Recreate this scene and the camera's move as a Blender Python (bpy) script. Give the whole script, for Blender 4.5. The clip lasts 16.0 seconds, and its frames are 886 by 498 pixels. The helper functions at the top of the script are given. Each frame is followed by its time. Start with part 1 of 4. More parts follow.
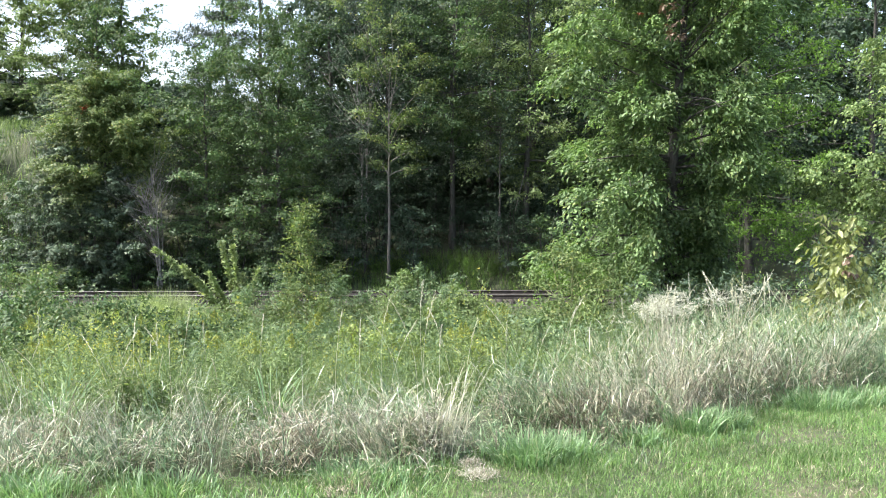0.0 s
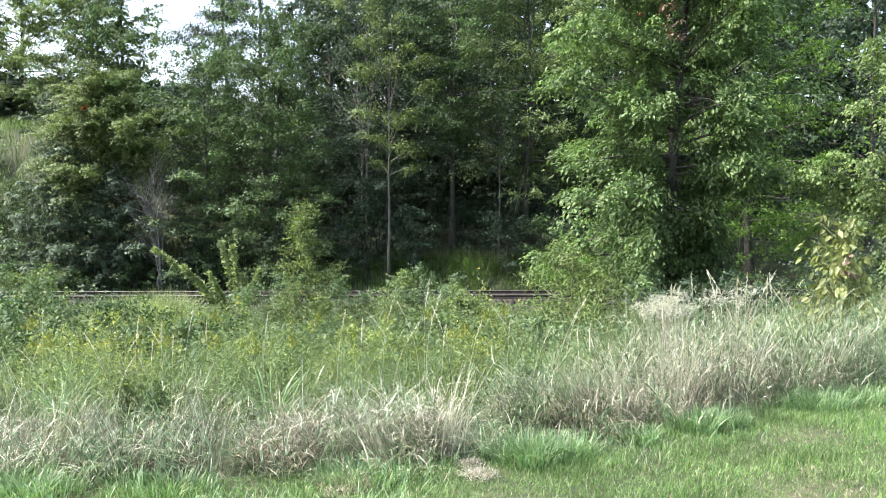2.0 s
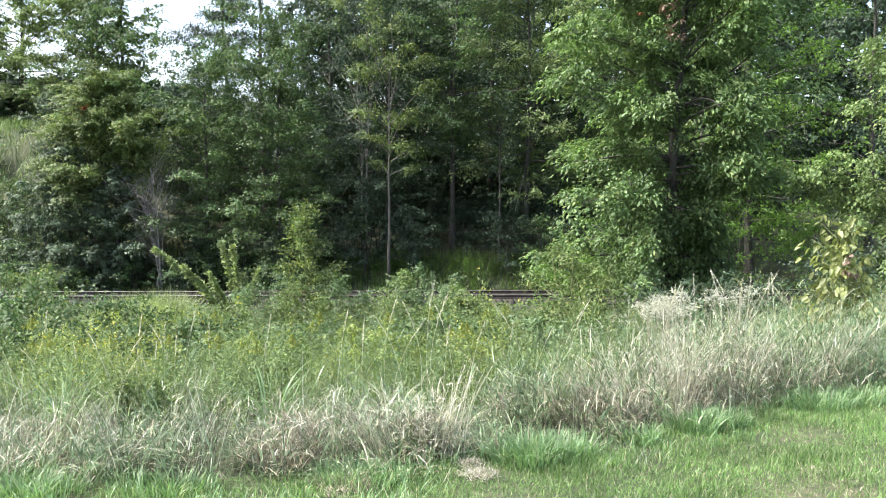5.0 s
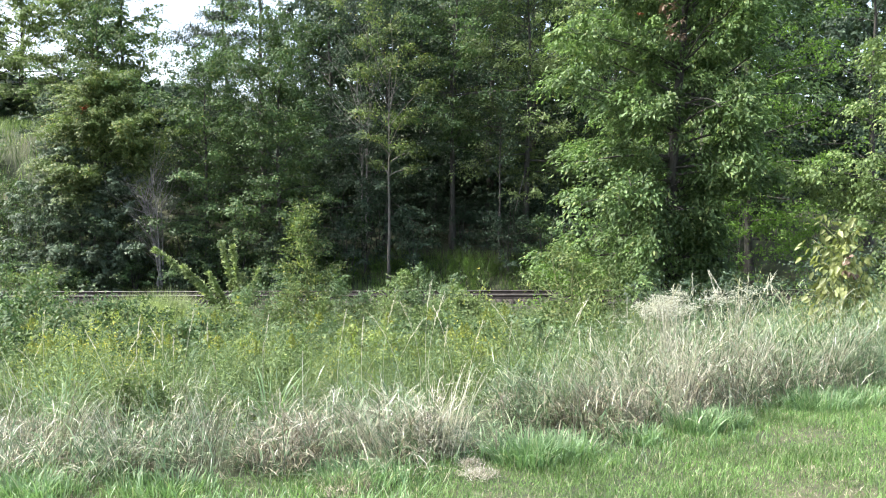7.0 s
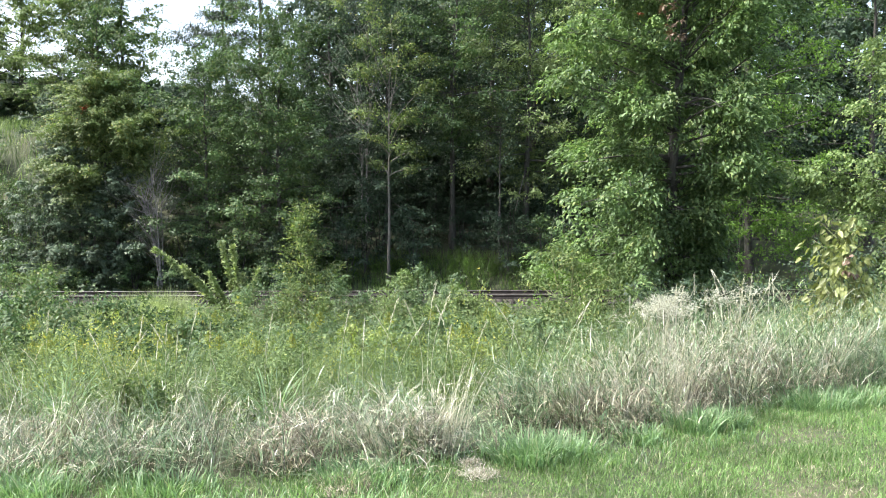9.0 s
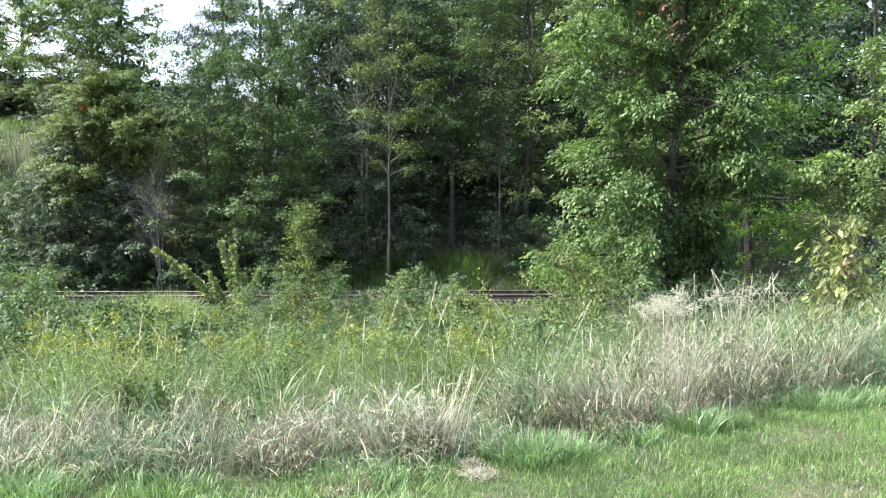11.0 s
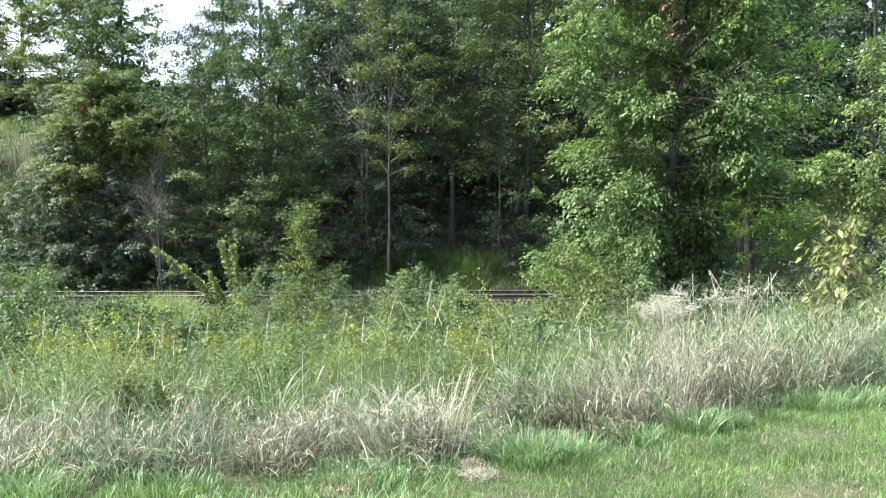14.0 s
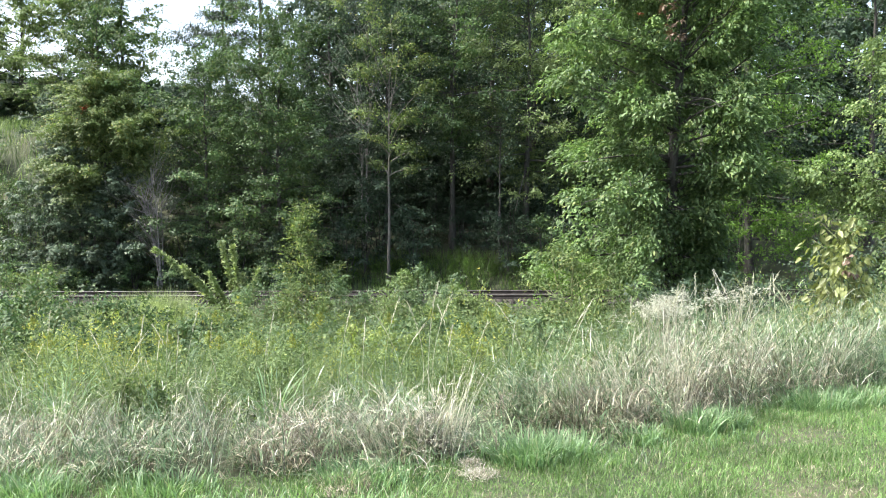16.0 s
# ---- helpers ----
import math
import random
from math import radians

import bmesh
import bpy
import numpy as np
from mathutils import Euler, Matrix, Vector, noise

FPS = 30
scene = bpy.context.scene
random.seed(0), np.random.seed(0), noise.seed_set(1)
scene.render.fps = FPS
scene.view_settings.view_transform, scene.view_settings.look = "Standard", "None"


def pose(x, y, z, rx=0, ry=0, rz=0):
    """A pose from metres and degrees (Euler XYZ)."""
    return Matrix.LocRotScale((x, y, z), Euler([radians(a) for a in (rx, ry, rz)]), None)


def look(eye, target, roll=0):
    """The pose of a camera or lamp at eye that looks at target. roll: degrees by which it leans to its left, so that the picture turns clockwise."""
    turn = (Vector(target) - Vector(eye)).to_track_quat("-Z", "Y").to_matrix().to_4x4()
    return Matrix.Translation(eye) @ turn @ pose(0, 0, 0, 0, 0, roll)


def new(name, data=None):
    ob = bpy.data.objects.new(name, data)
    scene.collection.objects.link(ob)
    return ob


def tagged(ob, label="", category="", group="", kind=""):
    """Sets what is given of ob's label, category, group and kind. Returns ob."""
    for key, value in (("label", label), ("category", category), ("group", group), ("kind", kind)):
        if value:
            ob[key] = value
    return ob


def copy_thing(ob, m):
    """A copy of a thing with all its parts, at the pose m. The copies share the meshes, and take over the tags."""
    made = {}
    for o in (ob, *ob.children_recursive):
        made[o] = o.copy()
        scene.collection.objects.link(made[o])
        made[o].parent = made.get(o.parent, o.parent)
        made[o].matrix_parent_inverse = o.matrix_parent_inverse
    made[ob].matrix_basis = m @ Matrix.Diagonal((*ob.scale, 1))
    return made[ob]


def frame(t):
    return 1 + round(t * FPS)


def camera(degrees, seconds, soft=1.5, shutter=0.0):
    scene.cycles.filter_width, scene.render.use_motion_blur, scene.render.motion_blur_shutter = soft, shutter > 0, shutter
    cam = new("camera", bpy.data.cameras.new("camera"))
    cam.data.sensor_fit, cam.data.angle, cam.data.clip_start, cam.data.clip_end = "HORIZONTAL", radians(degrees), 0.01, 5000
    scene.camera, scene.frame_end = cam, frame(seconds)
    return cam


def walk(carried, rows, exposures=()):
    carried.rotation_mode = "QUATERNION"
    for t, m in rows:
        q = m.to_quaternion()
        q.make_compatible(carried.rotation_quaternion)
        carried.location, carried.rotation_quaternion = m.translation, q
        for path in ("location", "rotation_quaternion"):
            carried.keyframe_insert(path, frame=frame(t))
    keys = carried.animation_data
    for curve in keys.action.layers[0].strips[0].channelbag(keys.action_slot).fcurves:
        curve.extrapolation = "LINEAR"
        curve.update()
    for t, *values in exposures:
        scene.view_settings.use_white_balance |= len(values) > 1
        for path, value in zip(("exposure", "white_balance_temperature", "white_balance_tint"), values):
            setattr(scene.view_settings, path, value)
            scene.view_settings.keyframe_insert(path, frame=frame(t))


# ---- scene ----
cam = camera(55, 16.0, soft=1.0)
STAND = pose(0, 0, 1.6, 86.6, 0, 0)
walk(cam, [(0.0, STAND), (16.0, STAND)])

# ---- light ----
SUN_UP, SUN_ROUND = radians(55), radians(-93)      # height; round from +y towards +x
world = bpy.data.worlds.new("hazy_sky")
scene.world = world
world.use_nodes = True
wn = world.node_tree.nodes
sky = wn.new("ShaderNodeTexSky")
sky.sky_type, sky.sun_disc = "NISHITA", False
sky.sun_elevation, sky.sun_rotation = SUN_UP, SUN_ROUND
sky.dust_density, sky.air_density, sky.ozone_density = 4.0, 1.0, 1.0
whiten = wn.new("ShaderNodeHueSaturation")
whiten.inputs["Saturation"].default_value = 0.88
world.node_tree.links.new(sky.outputs["Color"], whiten.inputs["Color"])
world.node_tree.links.new(whiten.outputs["Color"], wn["Background"].inputs["Color"])
wn["Background"].inputs["Strength"].default_value = 0.15
sun = new("sun", bpy.data.lights.new("sun", "SUN"))
sun.data.energy, sun.data.angle, sun.data.color = 3.4, radians(6), (1.0, 0.98, 0.92)
toward = Vector((math.sin(SUN_ROUND) * math.cos(SUN_UP), math.cos(SUN_ROUND) * math.cos(SUN_UP), math.sin(SUN_UP)))
sun.matrix_world = look(toward * 60, (0, 0, 0))
scene.view_settings.exposure = 1.8


# ---- materials ----
def nodes_of(name):
    m = bpy.data.materials.new(name)
    m.use_nodes = True
    return m, m.node_tree.nodes, m.node_tree.links, m.node_tree.nodes["Principled BSDF"]


def ramp(nodes, *stops):
    r = nodes.new("ShaderNodeValToRGB")
    while len(r.color_ramp.elements) < len(stops):
        r.color_ramp.elements.new(0.5)
    for e, (at, col) in zip(r.color_ramp.elements, stops):
        e.position, e.color = at, (*col, 1)
    return r


def leaf_material(name, dark, light, rare=None, rough=0.45, see=0.3, patch=0.8, share=0.93, metal=0.5):
    """Leaves or blades: each its own tint, larger patches lighter or duller, light shining through."""
    m, n, l, p = nodes_of(name)
    geo = n.new("ShaderNodeNewGeometry")
    stops = [(0.0, dark), (share if rare else 1.0, light)] + ([(min(share + 0.02, 1), rare)] if rare else [])
    tint = ramp(n, *stops)
    l.new(geo.outputs["Random Per Island"], tint.inputs[0])
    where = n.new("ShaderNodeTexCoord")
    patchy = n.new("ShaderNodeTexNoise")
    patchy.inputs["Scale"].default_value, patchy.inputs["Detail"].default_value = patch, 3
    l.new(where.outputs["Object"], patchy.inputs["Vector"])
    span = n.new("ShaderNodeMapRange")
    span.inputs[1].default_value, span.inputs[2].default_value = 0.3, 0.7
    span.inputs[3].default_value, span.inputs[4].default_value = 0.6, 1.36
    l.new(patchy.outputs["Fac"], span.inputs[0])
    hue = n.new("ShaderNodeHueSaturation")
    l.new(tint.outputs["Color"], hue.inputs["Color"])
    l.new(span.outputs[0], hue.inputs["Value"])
    l.new(hue.outputs["Color"], p.inputs["Base Color"])
    p.inputs["Roughness"].default_value = rough
    p.inputs["Specular IOR Level"].default_value = metal
    thin = n.new("ShaderNodeBsdfTranslucent")
    warm = n.new("ShaderNodeMixRGB")
    warm.blend_type, warm.inputs[0].default_value, warm.inputs[2].default_value = "MULTIPLY", 1.0, (1.15, 1.25, 0.75, 1)
    l.new(hue.outputs["Color"], warm.inputs[1])
    l.new(warm.outputs[0], thin.inputs["Color"])
    both = n.new("ShaderNodeMixShader")
    both.inputs[0].default_value = see
    l.new(p.outputs[0], both.inputs[1])
    l.new(thin.outputs[0], both.inputs[2])
    l.new(both.outputs[0], n["Material Output"].inputs["Surface"])
    return m


def rough_material(name, cols, scale, rough=0.9, bump=0.4, stretch=(1, 1, 1), metal=0.0, fine=6.0):
    m, n, l, p = nodes_of(name)
    where = n.new("ShaderNodeTexCoord")
    turn = n.new("ShaderNodeMapping")
    turn.inputs["Scale"].default_value = stretch
    l.new(where.outputs["Object"], turn.inputs["Vector"])
    big, small = n.new("ShaderNodeTexNoise"), n.new("ShaderNodeTexNoise")
    for t, s in ((big, scale), (small, scale * fine)):
        t.inputs["Scale"].default_value, t.inputs["Detail"].default_value = s, 5
        l.new(turn.outputs[0], t.inputs["Vector"])
    mix = n.new("ShaderNodeMath")
    mix.operation = "MULTIPLY_ADD"
    mix.inputs[1].default_value = 0.45
    half = n.new("ShaderNodeMath")
    half.operation, half.inputs[1].default_value = "MULTIPLY", 0.55
    l.new(big.outputs["Fac"], half.inputs[0])
    l.new(small.outputs["Fac"], mix.inputs[0])
    l.new(half.outputs[0], mix.inputs[2])
    step = [(0.36 + 0.28 * i / (len(cols) - 1), c) for i, c in enumerate(cols)]
    r = ramp(n, *step)
    l.new(mix.outputs[0], r.inputs[0])
    l.new(r.outputs["Color"], p.inputs["Base Color"])
    b = n.new("ShaderNodeBump")
    b.inputs["Strength"].default_value, b.inputs["Distance"].default_value = bump, 0.02
    l.new(small.outputs["Fac"], b.inputs["Height"])
    l.new(b.outputs[0], p.inputs["Normal"])
    p.inputs["Roughness"].default_value, p.inputs["Metallic"].default_value = rough, metal
    return m


SOIL = rough_material("soil_and_thatch", [(0.018, 0.024, 0.009), (0.034, 0.045, 0.016), (0.075, 0.07, 0.038)], 0.7, fine=14)
BARK = rough_material("grey_brown_bark", [(0.022, 0.02, 0.017), (0.05, 0.046, 0.04), (0.09, 0.085, 0.075)], 3.0, bump=0.9, stretch=(2, 2, 0.5))
PALE_BARK = rough_material("pale_grey_bark", [(0.06, 0.055, 0.045), (0.12, 0.11, 0.095), (0.19, 0.18, 0.16)], 3.0, bump=0.6, stretch=(2, 2, 0.5))
DEAD_WOOD = rough_material("weathered_dead_wood", [(0.12, 0.11, 0.1), (0.2, 0.19, 0.18), (0.28, 0.27, 0.26)], 5.0)
STEM = rough_material("green_brown_stem", [(0.08, 0.1, 0.035), (0.13, 0.15, 0.06), (0.18, 0.18, 0.09)], 8.0)
RUST = rough_material("rusty_rail_steel", [(0.014, 0.011, 0.009), (0.033, 0.026, 0.022), (0.05, 0.04, 0.035)], 4.0, rough=0.8, bump=0.2)
WORN = rough_material("worn_rail_head", [(0.13, 0.125, 0.12), (0.22, 0.215, 0.21)], 5.0, rough=0.55, bump=0.05, metal=0.8)
TIE = rough_material("creosoted_timber", [(0.015, 0.012, 0.01), (0.035, 0.029, 0.024), (0.06, 0.052, 0.045)], 4.0, stretch=(6, 0.6, 6))
STONE = rough_material("grey_ballast", [(0.05, 0.045, 0.04), (0.1, 0.09, 0.082), (0.16, 0.15, 0.138)], 9.0, bump=0.8)

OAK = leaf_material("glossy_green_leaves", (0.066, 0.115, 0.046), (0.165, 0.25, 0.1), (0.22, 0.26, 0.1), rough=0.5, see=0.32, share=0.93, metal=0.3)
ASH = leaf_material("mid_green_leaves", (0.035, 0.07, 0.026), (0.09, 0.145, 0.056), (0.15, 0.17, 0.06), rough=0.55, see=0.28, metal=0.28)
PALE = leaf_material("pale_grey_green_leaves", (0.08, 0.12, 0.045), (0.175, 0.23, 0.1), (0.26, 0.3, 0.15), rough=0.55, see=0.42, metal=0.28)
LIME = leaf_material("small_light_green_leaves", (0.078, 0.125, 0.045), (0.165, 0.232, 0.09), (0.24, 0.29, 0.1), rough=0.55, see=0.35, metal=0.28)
# DIM: shade of the wood and under the trees is put into this leaf colour
DIM = leaf_material("shade_dimmed_green_leaves", (0.028, 0.052, 0.03), (0.06, 0.096, 0.058), (0.095, 0.125, 0.075), rough=0.55, see=0.22, metal=0.28)
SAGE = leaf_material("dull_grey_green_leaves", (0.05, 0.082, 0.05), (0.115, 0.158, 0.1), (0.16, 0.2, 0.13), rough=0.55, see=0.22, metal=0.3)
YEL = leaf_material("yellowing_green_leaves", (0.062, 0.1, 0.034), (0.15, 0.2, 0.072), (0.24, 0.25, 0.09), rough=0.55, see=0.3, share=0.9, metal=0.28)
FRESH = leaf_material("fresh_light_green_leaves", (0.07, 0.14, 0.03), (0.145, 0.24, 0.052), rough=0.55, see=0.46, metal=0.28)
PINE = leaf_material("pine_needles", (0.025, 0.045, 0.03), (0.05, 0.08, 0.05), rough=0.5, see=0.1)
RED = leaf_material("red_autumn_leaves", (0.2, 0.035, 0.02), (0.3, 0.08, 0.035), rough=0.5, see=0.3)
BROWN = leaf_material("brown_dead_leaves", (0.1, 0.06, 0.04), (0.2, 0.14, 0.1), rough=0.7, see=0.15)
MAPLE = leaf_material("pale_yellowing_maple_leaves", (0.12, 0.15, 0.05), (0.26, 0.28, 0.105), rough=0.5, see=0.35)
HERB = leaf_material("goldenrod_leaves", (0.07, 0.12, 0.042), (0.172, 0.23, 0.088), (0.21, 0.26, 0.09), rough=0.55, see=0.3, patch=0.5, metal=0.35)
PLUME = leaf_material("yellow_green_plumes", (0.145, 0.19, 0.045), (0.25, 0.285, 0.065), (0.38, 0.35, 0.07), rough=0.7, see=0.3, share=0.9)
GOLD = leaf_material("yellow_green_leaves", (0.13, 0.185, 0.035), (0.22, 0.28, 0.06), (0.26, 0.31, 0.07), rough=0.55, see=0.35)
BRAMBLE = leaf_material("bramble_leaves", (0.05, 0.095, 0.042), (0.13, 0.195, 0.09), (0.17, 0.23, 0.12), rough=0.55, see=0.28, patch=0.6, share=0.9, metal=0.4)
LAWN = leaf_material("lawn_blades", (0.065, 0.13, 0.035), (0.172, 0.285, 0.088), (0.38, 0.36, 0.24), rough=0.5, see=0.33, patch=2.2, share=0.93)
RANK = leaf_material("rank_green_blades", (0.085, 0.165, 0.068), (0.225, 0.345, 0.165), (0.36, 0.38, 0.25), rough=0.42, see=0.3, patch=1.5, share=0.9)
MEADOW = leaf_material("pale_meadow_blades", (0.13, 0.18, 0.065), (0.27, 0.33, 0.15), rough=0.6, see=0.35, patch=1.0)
# GREYGREEN, TAN: darkest tints stand for inner shade, rare pale ones for highlights
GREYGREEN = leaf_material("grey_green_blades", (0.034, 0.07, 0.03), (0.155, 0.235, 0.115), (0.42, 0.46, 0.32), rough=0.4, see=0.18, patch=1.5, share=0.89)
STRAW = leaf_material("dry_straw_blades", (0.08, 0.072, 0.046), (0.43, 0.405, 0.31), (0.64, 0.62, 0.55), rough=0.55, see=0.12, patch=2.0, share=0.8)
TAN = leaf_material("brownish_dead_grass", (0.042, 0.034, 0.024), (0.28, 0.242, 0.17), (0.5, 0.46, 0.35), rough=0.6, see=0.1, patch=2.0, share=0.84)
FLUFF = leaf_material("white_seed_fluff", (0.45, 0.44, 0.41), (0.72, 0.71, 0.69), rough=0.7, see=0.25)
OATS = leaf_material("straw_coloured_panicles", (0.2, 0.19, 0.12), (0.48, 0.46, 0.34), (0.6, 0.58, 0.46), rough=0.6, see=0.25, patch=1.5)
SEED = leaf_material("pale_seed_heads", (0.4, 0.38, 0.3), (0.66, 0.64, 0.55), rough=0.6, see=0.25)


# ---- building blocks ----
def unit(a):
    return a / np.maximum(np.linalg.norm(a, axis=-1, keepdims=True), 1e-9)


def mesh_of(name, chunks, material, smooth=False):
    """One mesh out of (corners, triangles) chunks."""
    vs, ts, at = [], [], 0
    for v, t in chunks:
        vs.append(v)
        ts.append(t + at)
        at += len(v)
    v, t = np.concatenate(vs).astype(np.float32), np.concatenate(ts).astype(np.int32)
    me = bpy.data.meshes.new(name)
    me.vertices.add(len(v))
    me.vertices.foreach_set("co", v.ravel())
    me.loops.add(t.size)
    me.loops.foreach_set("vertex_index", t.ravel())
    me.polygons.add(len(t))
    me.polygons.foreach_set("loop_start", np.arange(0, t.size, 3, dtype=np.int32))
    me.update(calc_edges=True)
    me.materials.append(material)
    if smooth:
        me.shade_smooth()
    return me


def part(name, chunks, material, parent, label="", at=(0, 0, 0), smooth=False):
    ob = new(name, mesh_of(name, chunks, material, smooth))
    ob.parent, ob.location = parent, at
    return tagged(ob, label)


def tube(points, radii, sides=6):
    """A tapered round rod along points."""
    p, k = np.asarray(points, float), len(points)
    d = unit(np.gradient(p, axis=0))
    ref = np.array([0.31, 0.95, 0.05]) if abs(d[0][2]) > 0.7 else np.array([0.05, 0.1, 1.0])
    a = unit(np.cross(d, ref))
    b = np.cross(d, a)
    ang = np.linspace(0, 2 * np.pi, sides, endpoint=False)
    ring = a[:, None] * np.cos(ang)[None, :, None] + b[:, None] * np.sin(ang)[None, :, None]
    v = (p[:, None] + ring * np.asarray(radii, float)[:, None, None]).reshape(-1, 3)
    i, j = np.meshgrid(np.arange(k - 1), np.arange(sides), indexing="ij")
    q, r = i * sides + j, i * sides + (j + 1) % sides
    t = np.concatenate([np.stack([q, r, r + sides], -1).reshape(-1, 3), np.stack([q, r + sides, q + sides], -1).reshape(-1, 3)])
    return v, t


def leaves(c, axis, up, length, width, fold=0.18, full=False):
    """Creased pointed leaves about the centres c; full ones have a rounder blade, slim ones are single facets."""
    n = len(c)
    axis = unit(axis)
    side = unit(np.cross(axis, up))
    up = np.cross(side, axis)
    length, width = np.broadcast_to(length, n)[:, None], np.broadcast_to(width, n)[:, None]
    base, tip = c - axis * length / 2, c + axis * length / 2 - up * length * 0.12
    lift = up * width * fold
    if full == "slim":
        low = base + axis * length * 0.3
        v = np.stack([low - side * width * 0.5, low + side * width * 0.5 + lift, tip], 1)
        f = np.array([[0, 1, 2]])
    elif full:
        near, far = base + axis * length * 0.3 + lift, base + axis * length * 0.68 + lift * 0.7
        v = np.stack([base, near + side * width * 0.5, far + side * width * 0.42, tip, far - side * width * 0.42, near - side * width * 0.5], 1)
        f = np.array([[0, 1, 2], [0, 2, 3], [0, 3, 4], [0, 4, 5]])
    else:
        v = np.stack([base, c + side * width * 0.5 + lift, tip, c - side * width * 0.5 + lift], 1)
        f = np.array([[0, 1, 2], [0, 2, 3]])
    t = (f[None] + (np.arange(n) * v.shape[1])[:, None, None]).reshape(-1, 3)
    return v.reshape(-1, 3), t


def spray(rng, centres, radius, count, size, aspect=0.5, flat=0.4, droop=0.35, full=False, messy=0.3, whorl=6):
    """Leaves in whorls, the whorls in a flattened tuft round each centre."""
    k, w = len(centres), max(1, count // whorl)
    n = k * w
    radius = np.repeat(np.broadcast_to(radius, k), w)[:, None]
    off = unit(rng.normal(size=(n, 3))) * rng.random((n, 1)) ** 0.45
    off[:, 2] *= flat
    knot = np.repeat(centres, w, axis=0) + off * radius
    lead = np.repeat(unit(off + np.array([0, 0, 0.15])), whorl, axis=0)
    knot = np.repeat(knot, whorl, axis=0)
    m = n * whorl
    ring = rng.normal(size=(m, 3))
    axis = unit(ring) * 1.0 + lead * 0.55
    axis[:, 2] = axis[:, 2] * 0.6 - droop
    axis = unit(axis)
    up = np.array([0, 0, 1.0]) + lead * 0.5 + rng.normal(size=(m, 3)) * messy
    length = size * rng.uniform(0.6, 1.2, m)
    return leaves(knot + axis * length[:, None] * 0.55, axis, up, length, length * aspect, full=full)


def caps(rng, centres, ways, radius, count, size, aspect=0.5, droop=0.5, full=False, messy=0.25, thick=0.12, long=1.35, hang=0.25):
    """Leafy sprays: shallow ragged umbrellas round the centres, drawn out along the ways of their twigs, leaves overlapping outwards."""
    k = len(centres)
    n = k * count
    way = unit(np.asarray(ways, float) * (1, 1, 0.35))
    side = unit(np.cross(way, np.array([0, 0, 1.0])))
    top = np.cross(side, way) + rng.normal(size=(k, 3)) * 0.16
    lobes, turn = rng.integers(3, 6, k), rng.uniform(0, 6.28, k)
    way, side, top, lobes, turn = (np.repeat(q, count, axis=0) for q in (way, side, top, lobes, turn))
    big = np.repeat(np.broadcast_to(radius, k), count)[:, None]
    ang = rng.uniform(0, 2 * np.pi, n)
    u = (rng.random(n) ** 0.55 * (0.72 + 0.38 * np.cos(lobes * ang + turn)))[:, None]
    flow = way * (np.cos(ang)[:, None] * long) + side * (np.sin(ang)[:, None] * 0.8)
    c = np.repeat(centres, count, axis=0) + big * (flow * u + top * (rng.normal(size=(n, 1)) * thick - droop * u ** 2))
    axis = flow * (0.35 + 0.5 * u) + way * 0.3 - top * (hang + droop * u) + rng.normal(size=(n, 3)) * 0.42
    up = top + flow * 0.45 * u + rng.normal(size=(n, 3)) * messy
    length = size * rng.uniform(0.6, 1.2, n)
    return leaves(c, axis, up, length, length * aspect, full=full)


def blades(rng, base, height, width, lean, curl, segments=4, azimuth=None, kink=0.0):
    """Grass blades: tapered strips bent in an arc. lean: radians at the foot; curl: how far they bend over; kink: the share that is broken."""
    n = len(base)
    az = rng.uniform(0, 2 * np.pi, n) if azimuth is None else azimuth
    out = np.stack([np.cos(az), np.sin(az), np.zeros(n)], 1)
    face = az + np.pi / 2 + rng.normal(size=n) * 0.6
    side = np.stack([np.cos(face), np.sin(face), np.zeros(n)], 1)
    height, width, lean, curl = (np.broadcast_to(a, n).astype(float) for a in (height, width, lean, curl))
    broken, snap = rng.random(n) < kink, rng.integers(1, max(segments, 2), n)
    p, rows, step_len = base.copy(), [], height / segments
    for i in range(segments + 1):
        s = i / segments
        w = (width * (0.75 + 0.5 * s - 1.2 * s ** 2.5) * 0.5)[:, None]
        rows += [p.copy()] if i == segments else [p - side * w, p + side * w]
        bend = lean + 1.5 * curl * ((i + 0.5) / segments) ** 1.6 + np.where(broken & (i >= snap), 1.3, 0.0)
        p = p + out * (np.sin(bend) * step_len)[:, None]
        p[:, 2] += np.cos(bend) * step_len
        p[:, 2] = np.maximum(p[:, 2], base[:, 2] + 0.01)
    v = np.stack(rows, 1)
    f = []
    for i in range(segments - 1):
        a = 2 * i
        f += [[a, a + 1, a + 3], [a, a + 3, a + 2]]
    a = 2 * (segments - 1)
    f.append([a, a + 1, a + 2])
    t = (np.array(f)[None] + (np.arange(n) * v.shape[1])[:, None, None]).reshape(-1, 3)
    return v.reshape(-1, 3), t


